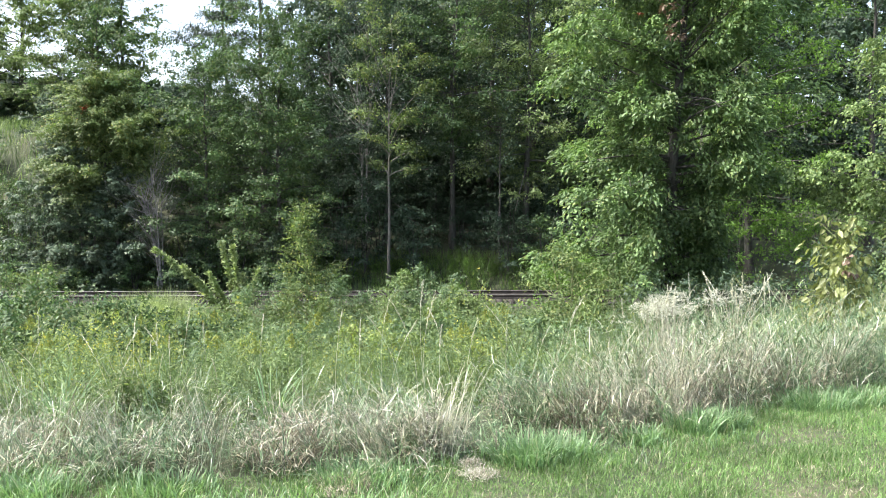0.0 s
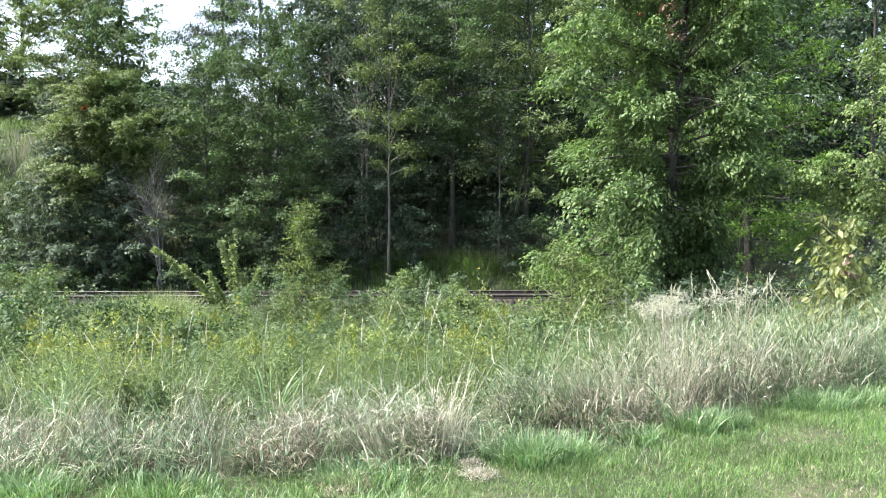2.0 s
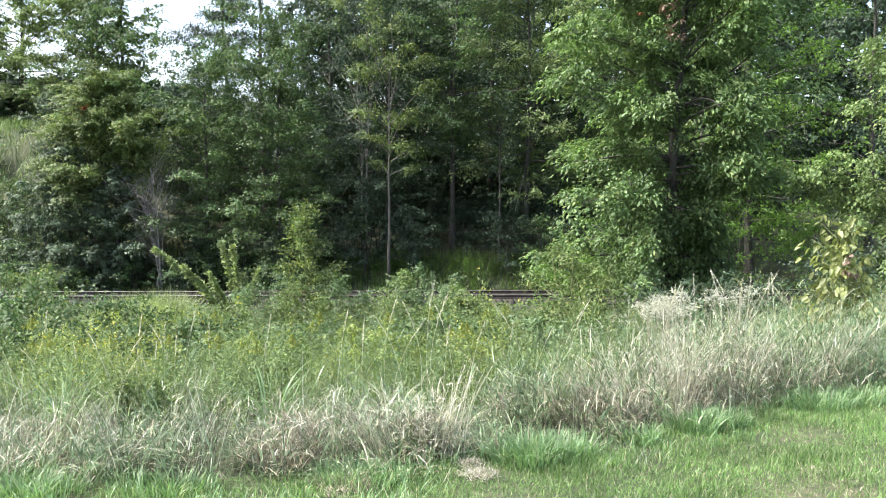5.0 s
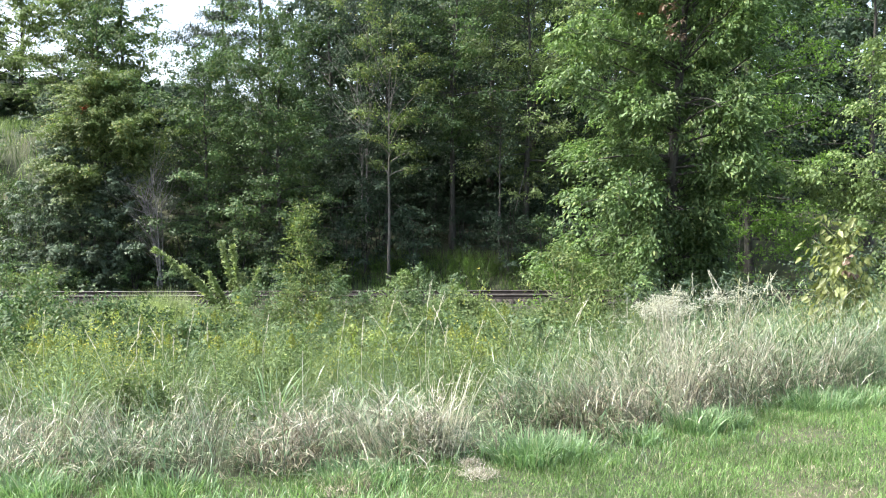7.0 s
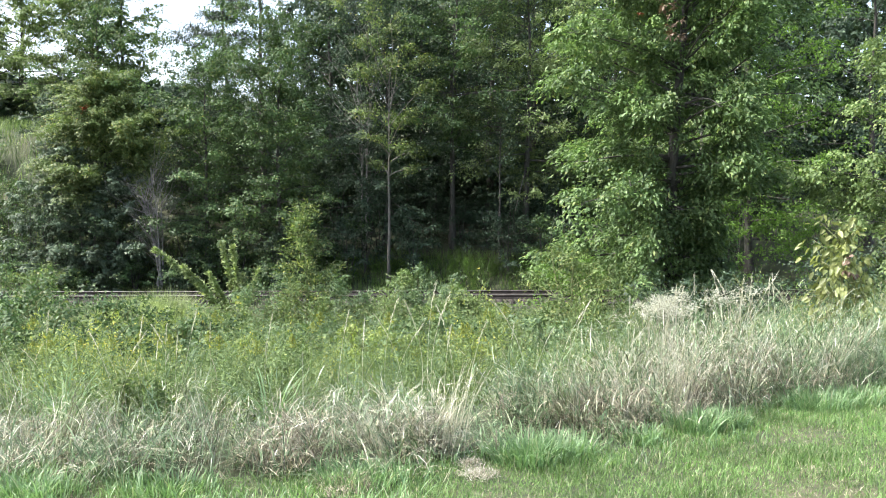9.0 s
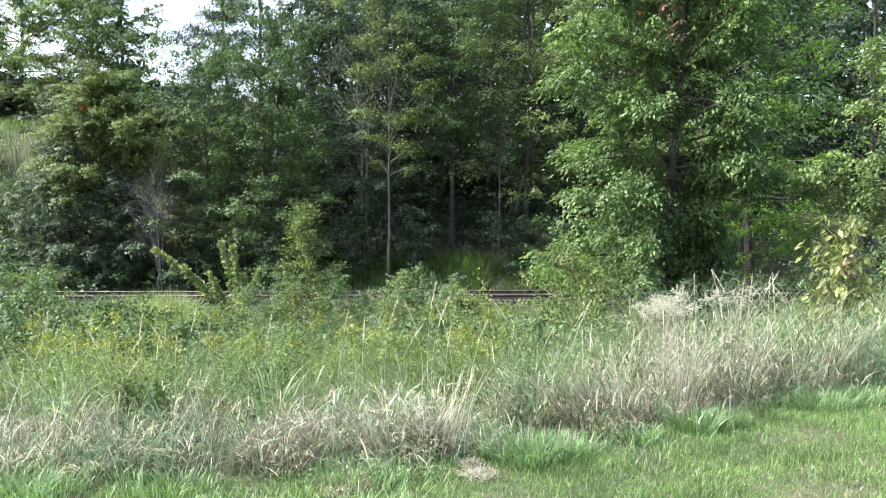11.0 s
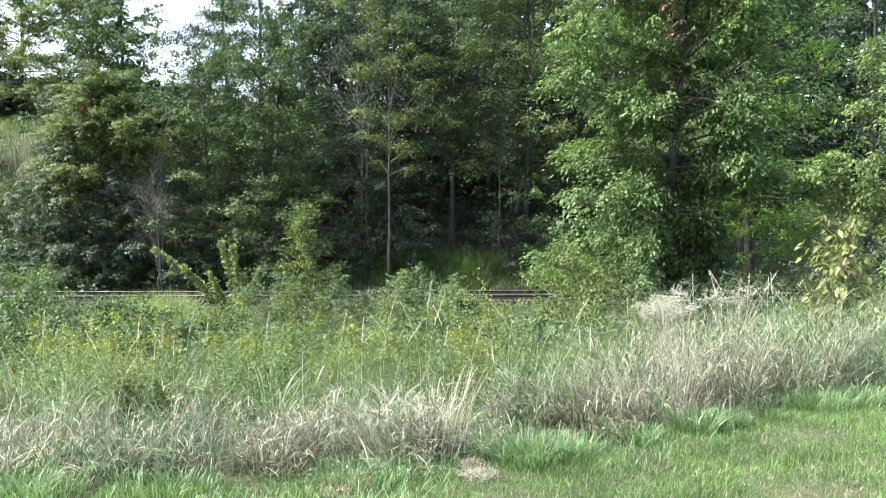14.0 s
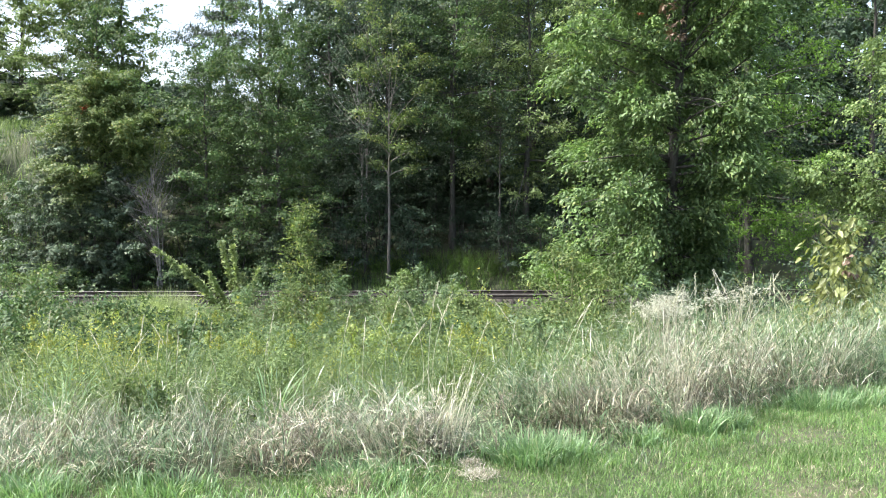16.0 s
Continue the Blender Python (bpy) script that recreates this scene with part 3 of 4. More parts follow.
    # the last four DIM shrubs are added to cover lit ground in the hollow
    low += [(-13.2, 36.3, 1.5, 1.1, ASH), (-11.3, 36.2, 1.2, 1.0, DIM), (-9.8, 36.4, 1.8, 1.2, ASH), (-8.0, 36.2, 1.3, 1.1, ASH), (-6.6, 36.4, 1.7, 1.1, DIM), (-5.1, 36.3, 1.2, 1.0, ASH), (-17.2, 36.2, 1.4, 1.2, LIME),
            (-15.4, 36.1, 1.2, 1.0, ASH), (-19.6, 38.4, 2.0, 1.5, ASH), (-21.2, 39.4, 2.0, 1.6, ASH), (-18.9, 37.2, 1.8, 1.4, BRAMBLE), (-20.6, 37.8, 1.8, 1.5, LIME), (-10.6, 36.9, 2.4, 1.3, DIM), (-7.4, 36.9, 2.6, 1.3, DIM), (2.2, 41.6, 2.2, 1.8, DIM), (3.6, 42.0, 2.6, 1.8, DIM), (0.9, 42.0, 2.0, 1.6, DIM), (5.0, 41.5, 2.6, 1.7, DIM)]
    for k, (x, y, h, r, mat) in enumerate(low):
        tree("understorey_shrub", x, y, h, 0.035, 0.05, r, 15, 9, 23, "", mat, 90 + k, "leafy green shrub at the foot of the wood", "shrub", size=0.135, aspect=0.6, full="slim", shape="round", tuft=0.24, stems=3)
    # the deep of the wood; inner sprays are added to darken the hollow
    rng = np.random.default_rng(5)
    n = 5600
    x, y = rng.uniform(-30, 34, n), rng.uniform(50, 68, n)
    z = ground_z(x, y) + rng.uniform(0, 1, n) ** 1.1 * np.where(x < -9, 2.5, 15)
    m = 1500
    ix, iy = rng.uniform(-9, 18, m), rng.uniform(45.5, 51, m)
    inner = np.column_stack([ix, iy, ground_z(ix, iy) + rng.uniform(0.1, 4.0, m)])
    far = new("distant_wood", mesh_of("distant_wood", [spray(rng, np.column_stack([x, y, z]), 1.2, 18, 0.7, 0.7, 0.5, full="slim"), spray(rng, inner, 0.8, 24, 0.35, 0.7, 0.6, full="slim")], DIM))
    tagged(far, "dense dark green leaves deep in the wood", "woodland", kind="stuff")
    for px, py in ((0.6, 49.4), (-1.2, 49.8), (2.0, 50.4)):
        tr = new("shaded_tree")
        tr.location = (px, py, float(ground_z(px, py)) - 0.1)
        tagged(tr, "dark bare-stemmed tree standing in deep shade", "tree", "stems in the hollow")
        hh = np.linspace(0, 12, 6)
        part("trunk", [tube(np.column_stack([rng.normal(size=6) * 0.06, rng.normal(size=6) * 0.06, hh]), rng.uniform(0.1, 0.2) * (1 - 0.05 * hh), 8)], BARK, tr, smooth=True)
        own = np.random.default_rng(int(py * 10))
        for k in range(6):
            z, az, L = 4.5 + 1.2 * k, own.uniform(0, 6.28), own.uniform(0.8, 1.8)
            tip = np.array([math.cos(az) * L, math.sin(az) * L, z + 0.5 * L])
            limb = part("limb", [tube([(0, 0, z), (tip[0] * 0.5, tip[1] * 0.5, z + 0.15 * L), tip], [0.045, 0.03, 0.012], 5)], BARK, tr)
            if k > 2:
                part("foliage", [spray(own, tip + own.normal(size=(8, 3)) * 0.4, 0.3, 12, 0.16, 0.6, 0.5, full="slim")], DIM, limb)
    bare_tree("dead_shrub", -12.0, 36.1, 5.6, 0.045, 6, "grey leafless shrub with fine upright twigs", stems=5, spread=0.17, twigs=20)
    bare_tree("dead_treetop", -3.74, 40.1, 11.1, 0.06, 8, "grey leafless treetop among green crowns", stems=3, spread=0.1, twigs=16)


woods()


# ---- field plants ----
def herb_kinds(rng, count, height, leafs, size, aspect, plume):
    """Small stands of leafy stems, their leaves slanting upwards, and apart from them the yellowish tops."""
    green, tops = [], []
    for _ in range(count):
        vs, ts, at, plumes = [], [], 0, []
        for _ in range(4):
            n = leafs // 4
            foot = rng.normal(size=2) * 0.09
            tall = height * rng.uniform(0.65, 1.05)
            bow = rng.normal(size=2) * 0.1
            f = rng.uniform(0.12, 1.0, n) ** 0.75
            az = np.arange(n) * 2.4 + rng.normal(size=n) * 0.4
            spine = np.column_stack([foot[0] + bow[0] * f ** 2, foot[1] + bow[1] * f ** 2, tall * f])
            axis = np.column_stack([np.cos(az), np.sin(az), rng.uniform(0.0, 1.3, n)])
            L = size * (1.2 - 0.55 * f) * rng.uniform(0.7, 1.2, n)
            up = np.array([0, 0, 1.0]) + rng.normal(size=(n, 3)) * 0.3
            v, t = leaves(spine + unit(axis) * L[:, None] * 0.6, axis, up, L, L * aspect, full="slim")
            vs.append(v), ts.append(t + at)
            at += len(v)
            v, t = tube([(*foot, 0), (foot[0] + bow[0] * 0.25, foot[1] + bow[1] * 0.25, tall * 0.5), (*(foot + bow), tall)], [0.003, 0.0025, 0.001], 3)
            vs.append(v), ts.append(t + at)
            at += len(v)
            m = plume // 4
            if m:
                hz, aa = rng.uniform(-0.16, 0.06, m), rng.uniform(0, 2 * np.pi, m)
                rr = (0.1 - hz) * 0.42 * rng.random(m)
                plumes.append(np.column_stack([foot[0] + bow[0] + np.cos(aa) * rr, foot[1] + bow[1] + np.sin(aa) * rr, tall + hz]))
        green.append((np.concatenate(vs), np.concatenate(ts)))
        if plumes:
            c = np.concatenate(plumes)
            m = len(c)
            tops.append(leaves(c, rng.normal(size=(m, 3)) + (0, 0, 0.6), rng.normal(size=(m, 3)), 0.024 * rng.uniform(0.6, 1.2, m), 0.011))
    return green, tops


def in_view(rng, n, y0, y1, x0=-0.56, x1=0.56, extra=1.0):
    """Places strewn evenly over the ground that the field of the camera covers."""
    y = np.sqrt(rng.uniform(y0 ** 2, y1 ** 2, n))
    x = rng.uniform(x0, x1, n) * y + rng.uniform(-extra, extra, n) * 0.3
    return x, y


def place(x, y, lift=0.0):
    return np.column_stack([x, y, ground_z(x, y) + lift])


def blot(x, y, seed, size):
    """Soft random patches between 0 and 1."""
    a = np.sin(x / size * 1.3 + seed) + np.sin(y / size * 1.1 + seed * 2.1) + np.sin((x + y) / size * 0.7 + seed * 0.7) + np.sin((x - 1.6 * y) / size * 0.9 + seed * 1.7)
    return 0.5 + a / 8


def stuff(name, chunks, material, label, category="plants"):
    return tagged(new(name, mesh_of(name, chunks, material)), label, category, kind="stuff")


def verge_height(x):
    return np.interp(x, [-3, -0.08, 0.06, 0.26, 0.5, 0.9, 1.7, 4], [0.42, 0.44, 0.2, 0.18, 0.48, 0.58, 0.74, 0.78])


def tangle(rng, foot, height, leafs, width, flop=0.65, thin=0.0032, long=0.26):
    """Grass stems at the feet, and leaves that spring from them at all heights and hang over."""
    n = len(foot)
    az, lean = rng.uniform(0, 2 * np.pi, n), np.abs(rng.normal(size=n)) * flop
    tall = height * rng.uniform(0.5, 1.2, n)
    out = [blades(rng, foot, tall, thin * rng.uniform(0.45, 0.9, n), lean, 0.15 + 1.0 * rng.random(n), 5, az, 0.3)]
    who = np.repeat(np.arange(n), leafs)
    m = len(who)
    up = rng.uniform(0.02, 0.95, m) ** 0.9 * tall[who]
    base = foot[who] + np.column_stack([np.cos(az[who]) * np.sin(lean[who]) * up, np.sin(az[who]) * np.sin(lean[who]) * up, np.cos(lean[who]) * up])
    length = long * (0.25 + 0.85 * rng.random(m) ** 1.6)
    out.append(blades(rng, base, length, width * rng.uniform(0.45, 1.05, m), rng.uniform(0.3, 1.5, m), rng.uniform(0.3, 1.5, m), 4, None, 0.15))
    return out


def field():
    rng = np.random.default_rng(21)
    # mown lawn and the rank green fringe
    n = 300000
    x, y = in_view(rng, n, 3.9, 9.0)
    keep = (y < lawn_edge(x) + 0.25)
    bare = blot(x, y, 4, 0.22) < 0.33
    keep &= ~bare | (rng.random(n) < 0.5)
    x, y = x[keep], y[keep]
    h = 0.042 * rng.uniform(0.5, 1.6, len(x)) * (0.35 + 1.3 * blot(x, y, 2, 0.16))
    wide = np.random.default_rng(44)
    m = 16000
    wx, wy = wide.uniform(-12, 12, m), wide.uniform(-7, 9, m)
    out = ((np.abs(wx) > 0.58 * wy) | (wy < 4)) & (wy < lawn_edge(wx))
    wx, wy = wx[out], wy[out]
    around = blades(wide, place(wx, wy, -0.005), 0.08 * wide.uniform(0.5, 1.5, len(wx)), 0.012, wide.uniform(0, 0.6, len(wx)), wide.uniform(0, 0.9, len(wx)), 2)
    stuff("lawn_grass", [around, blades(rng, place(x, y, -0.005), h, 0.0042, rng.uniform(0, 0.85, len(x)), rng.uniform(0, 0.9, len(x)), 2)], LAWN, "short mown green lawn grass", "grass")
    n = 16000
    x, y = in_view(rng, n, 3.9, 9.0)
    keep = (y < lawn_edge(x) + 0.6) & (blot(x, y, 4, 0.22) < rng.uniform(0.25, 0.5, n))
    x, y = x[keep], y[keep]
    stuff("thatch", [blades(rng, place(x, y, 0.004), rng.uniform(0.03, 0.09, len(x)), 0.0024, rng.uniform(1.1, 1.5, len(x)), 0.1, 2)], TAN, "pale dry clippings lying in the lawn", "dry grass")
    n = 60000
    x, y = in_view(rng, n, 3.9, 10)
    e = y - lawn_edge(x)
    band = np.where(x < -0.2, (e > -0.6) & (e < 0.35), (e > -0.45) & (e < 0.4))
    lush = np.where(x < -0.4, 0.15, 0.0) + 0.8 * blot(x, y, 9, 0.22)
    for cx, cy, cr in ((0.5, 5.2, 0.28), (1.75, 5.75, 0.25), (2.9, 6.4, 0.4), (-0.55, 4.85, 0.3)):
        lush = lush + 0.6 * np.exp(-(((x - cx) / cr) ** 2 + ((y - cy) / (0.6 * cr)) ** 2))
    keep = band & (lush > rng.uniform(0.3, 0.75, n))
    x, y = x[keep], y[keep]
    stuff("rank_grass", [blades(rng, place(x, y, -0.005), np.where(x < -0.4, 0.085, 0.12) * rng.uniform(0.4, 1.6, len(x)), 0.006, rng.uniform(0, 0.6, len(x)), rng.uniform(0.1, 1.3, len(x)), 3)], RANK, "lush longer green grass along the lawn's edge", "grass")
    # tall mixed grass over the verge
    for name, mat, n, leafs, w, flop, seed, label in (("tall_green_grass", GREYGREEN, 9000, 7, 0.0082, 0.8, 1, "tall grey-green unmown grass on the verge"),
                                               ("tall_dry_grass", STRAW, 1000, 8, 0.006, 0.8, 2, "tall bleached dry grass on the verge"),
                                               ("dead_grass", TAN, 1300, 8, 0.009, 1.0, 3, "bent pinkish-brown dead grass on the verge")):
        x, y = in_view(rng, n, 4.2, 11)
        e = y - lawn_edge(x)
        keep = (e > 0.02) & (e < np.where(x > 0.8, 3.0, 2.3 if mat is GREYGREEN else 1.4)) & (blot(x, y, seed, 0.45) > rng.uniform(0.2, 0.75, n))
        keep &= (x < 2.6) | (mat is GREYGREEN) | (rng.random(n) < 0.45)
        x, y, e = x[keep], y[keep], e[keep]
        stuff(name, tangle(rng, place(x, y, -0.01), verge_height(x) * (0.6 + 0.4 * step(0.0, 0.6, e)) * (0.3 + 1.25 * blot(x, y, 12, 0.2)) * (0.62 if mat is TAN else 1.0), leafs, w, flop), mat, label, "grass")
    # fine stems with nodding panicles over the tall grass
    own = np.random.default_rng(61)
    kinds = []
    for _ in range(12):
        way, bow = own.uniform(0, 2 * np.pi), own.uniform(0.08, 0.34)
        f = np.linspace(0, 1, 7)
        spine = np.column_stack([math.cos(way) * bow * f ** 3, math.sin(way) * bow * f ** 3, f - 0.35 * bow * f ** 4])
        v, t = tube(spine, 0.0018 - 0.001 * f, 3)
        m = 26
        g = own.uniform(0.76, 1.0, m)
        at = np.stack([np.interp(g, f, spine[:, a]) for a in range(3)], 1) + own.normal(size=(m, 3)) * (0.011, 0.011, 0.006)
        tip = np.array([math.cos(way) * bow, math.sin(way) * bow, 0.1]) + own.normal(size=(m, 3)) * 0.16
        w, q = leaves(at, tip, own.normal(size=(m, 3)), 0.026 * own.uniform(0.6, 1.2, m), 0.0045, full="slim")
        kinds.append((np.concatenate([v, w]), np.concatenate([t, q + len(v)])))
    n = 3400
    x, y = in_view(own, n, 4.6, 9.6)
    e = y - lawn_edge(x)
    keep = (e > 0.12) & (e < np.where(x > 0.6, 2.3, 1.3)) & (own.random(n) < np.where(x > 0.5, 0.42, 0.4)) & (blot(x, y, 22, 0.3) > own.uniform(0.2, 0.7, n)) & ((x < 0.0) | (x > 0.4))
    x, y = x[keep], y[keep]
    stuff("seeding_grass", strewn(own, kinds, place(x, y, -0.01), verge_height(x) * own.uniform(0.7, 1.2, len(x)), 0.34), OATS, "fine seeding grass with nodding straw-coloured panicles", "grass")
    # goldenrod and other herbs down the slope
    green, tops = herb_kinds(rng, 10, 0.74, 168, 0.064, 0.16, 88)
    n = 2500
    x, y = in_view(rng, n, 5, 14)
    e = y - lawn_edge(x)
    keep = (e > 0.5) & (blot(x, y, 5, 0.8) > rng.uniform(0.3, 0.7, n)) & ~((x > 1.0) & (e < 3)) & (rng.random(n) < step(0.2, 1.6, e))
    thicket = (x < -0.34 * y) & (y > 9.3) & (y < 14)
    sc = rng.uniform(0.6, 1.2, n) * (0.45 + 1.0 * blot(x, y, 13, 0.45)) * np.where(thicket, 0.4, 1.0)
    p, sc = place(x[keep], y[keep]), sc[keep]
    stuff("goldenrod_field", strewn(np.random.default_rng(8), green, p, sc, 0.22), HERB, "dense stand of goldenrod with narrow yellow-green leaves")
    lit = ((p[:, 0] < -1.9) & (p[:, 1] < 7.7)) | (np.hypot(p[:, 0] + 0.9, p[:, 1] - 11) < 1.6) | (np.hypot(p[:, 0] - 0.25, p[:, 1] - 8.2) < 0.8)
    some = rng.random(len(p)) < np.where(lit, 0.55, 0.08)
    stuff("goldenrod_tops", strewn(np.random.default_rng(9), tops, p[some], sc[some]), PLUME, "yellow-green goldenrod plumes just opening", "flowers")
    # broad-leaved weeds, tangled brambles nearer the track
    green, _ = herb_kinds(rng, 10, 0.85, 124, 0.085, 0.5, 0)
    n = 2150
    x, y = in_view(rng, n, 8, 30.5)
    keep = (blot(x, y, 3, 1.7) > rng.uniform(0.1, 0.8, n)) & (y - lawn_edge(x) > 2.5)
    x, y = x[keep], y[keep]
    gap = ((x > -13.0) & (x < -6.6) & (y > 17)) | ((x > 1.0) & (x < 3.2) & (y > 17))
    sc = rng.uniform(0.5, 1.15, len(x)) * (0.5 + 0.95 * blot(x, y, 15, 0.9)) * np.where(gap, 0.5, 1.0)
    m = 420
    wx, wy = wide.uniform(-24, 22, m), wide.uniform(5, 28, m)
    out = (np.abs(wx) > 0.58 * wy) & (wy > lawn_edge(wx) + 0.4)
    x, y, sc = np.append(x, wx[out]), np.append(y, wy[out]), np.append(sc, wide.uniform(0.7, 1.3, out.sum()))
    stuff("brambles", strewn(rng, green, place(x, y), sc, 0.3), BRAMBLE, "tangled brambles and broad-leaved weeds")
    # soft field grass between, and along the far side of the track
    n = 26000
    x, y = in_view(rng, n, 7, 30)
    keep = (y - lawn_edge(x) > 1.0) & (blot(x, y, 6, 1.3) > rng.uniform(0.2, 0.8, n))
    x, y = x[keep], y[keep]
    stuff("field_grass", [blades(rng, place(x, y), 0.7 * rng.uniform(0.5, 1.2, len(x)), 0.013, rng.uniform(0, 0.4, len(x)), rng.uniform(0.1, 0.8, len(x)), 3)], HERB, "soft light green grass among the weeds", "grass")
    n = 9000
    x, y = rng.uniform(-17, 4.5, n), rng.uniform(26.5, 31.3, n)
    low = rng.uniform(0.25, 0.5, n) * (0.6 + 0.8 * blot(x, y, 7, 0.9))
    stuff("trackside_grass", [blades(rng, place(x, y), low, 0.02, rng.uniform(0, 0.5, n), rng.uniform(0.1, 0.9, n), 3)], BRAMBLE, "rough grass and weeds on the shoulder of the track", "grass")
    n = 4200
    x, y = rng.normal(-8.9, 0.85, n), rng.normal(25.6, 1.0, n)
    stuff("pale_meadow_grass", [blades(rng, place(x, y), np.clip(1.6 - 0.3 * np.abs(x + 8.9), 0.6, 1.55) * rng.uniform(0.6, 1.1, n), 0.016, rng.uniform(0, 0.3, n), rng.uniform(0.2, 0.9, n), 4)], MEADOW, "patch of soft pale green meadow grass before the track", "grass")
    n = 9000
    x, y = rng.uniform(-26, 10, n), rng.uniform(36.3, 40.5, n)
    stuff("bank_grass", [blades(rng, place(x, y), 0.6 * rng.uniform(0.5, 1.3, n), 0.022, rng.uniform(0, 0.4, n), rng.uniform(0.1, 0.8, n), 3)], LIME, "green weeds and grass along the bank beyond the track", "grass")
    x, y = rng.uniform(-7, 8, 380), rng.uniform(36.2, 39.2, 380)
    stuff("bank_weeds", strewn(rng, green, place(x, y), rng.uniform(0.6, 1.2, 380), 0.25), FRESH, "bright green weeds along the bank beyond the track")
    n = 8000
    x, y = rng.uniform(-30, -15, n), rng.uniform(38, 52, n)
    stuff("hill_grass", [blades(rng, place(x, y), 0.7 * rng.uniform(0.5, 1.3, n), 0.03, rng.uniform(0, 0.4, n), rng.uniform(0.1, 0.8, n), 3)], HERB, "rough grass on the slope of the cutting", "grass")


field()


def clump(x, y, r, h, dry, green, dead, seed, label, lean=(0.0, 0.0)):
    """A tussock: blades of three sorts out of one foot."""
    rng = np.random.default_rng(seed)
    root = new("grass_clump")
    rest = pose(x, y, float(ground_z(x, y)) - 0.01)
    root.matrix_world = rest
    tagged(root, label, "grass clump", "tussocks on the verge")
    for name, n, mat, w, flop in (("dry_grass", dry, STRAW, 0.006, 0.35), ("green_grass", green, GREYGREEN, 0.0085, 0.6), ("dead_grass", dead, TAN, 0.0085, 0.8)):
        n = int(n * 0.27)
        az = rng.uniform(0, 2 * np.pi, n)
        q = r * rng.random(n) ** 0.6
        foot = np.column_stack([np.cos(az) * q, np.sin(az) * q, np.zeros(n)])
        chunks = tangle(rng, foot, h * (0.7 if mat is TAN else 1.0) * (1 - 0.35 * (q / r) ** 2), 8, w, flop, 0.0034, 0.25)
        if name == "dry_grass":
            k = 16 + dry // 14
            way = rng.choice([0.0, math.pi]) + rng.normal() * 0.4
            foot = rng.normal(size=(k, 3)) * (0.35 * r, 0.35 * r, 0)
            chunks.append(blades(rng, foot, h * rng.uniform(0.8, 1.45, k), 0.0038, np.abs(rng.normal(size=k)) * 0.18 + rng.uniform(0.05, 0.45), rng.uniform(0.1, 0.8, k), 6, way + rng.normal(size=k) * 0.7, 0.15))
        for v, t in chunks:
            v[:, 0] += lean[0] * np.maximum(v[:, 2], 0) ** 1.5
        tagged(part(name, chunks, mat, root), kind="stuff")
    SWAYING.append((root, rest, 0.6, rng.uniform(0, 0.8)))


def tufts():
    """Lush tufts along the lawn's edge."""
    rng = np.random.default_rng(66)
    for x, y, r, h, n in ((0.52, 5.08, 0.17, 0.2, 420), (0.78, 5.2, 0.14, 0.17, 300), (1.75, 5.78, 0.16, 0.19, 380), (2.0, 5.9, 0.12, 0.16, 240), (-0.5, 4.72, 0.18, 0.15, 340), (-1.5, 4.55, 0.22, 0.13, 340), (-2.2, 4.5, 0.2, 0.15, 300),
                          (2.85, 6.4, 0.2, 0.17, 340), (3.3, 6.6, 0.18, 0.15, 260), (1.3, 5.5, 0.12, 0.14, 220)):
        root = new("grass_tuft")
        root.location = (x, y, float(ground_z(x, y)) - 0.005)
        tagged(root, "lush bright green tuft of longer lawn grass", "grass tuft", "green tufts at the lawn's edge")
        az, q = rng.uniform(0, 2 * np.pi, n), r * rng.random(n) ** 0.6
        foot = np.column_stack([np.cos(az) * q * 1.3, np.sin(az) * q * 0.8, np.zeros(n)])
        part("green_grass", [blades(rng, foot, h * rng.uniform(0.5, 1.3, n), 0.0075, rng.uniform(0.0, 0.5, n), rng.uniform(0.2, 1.3, n), 4, az + rng.normal(size=n) * 0.9)], RANK, root)


tufts()


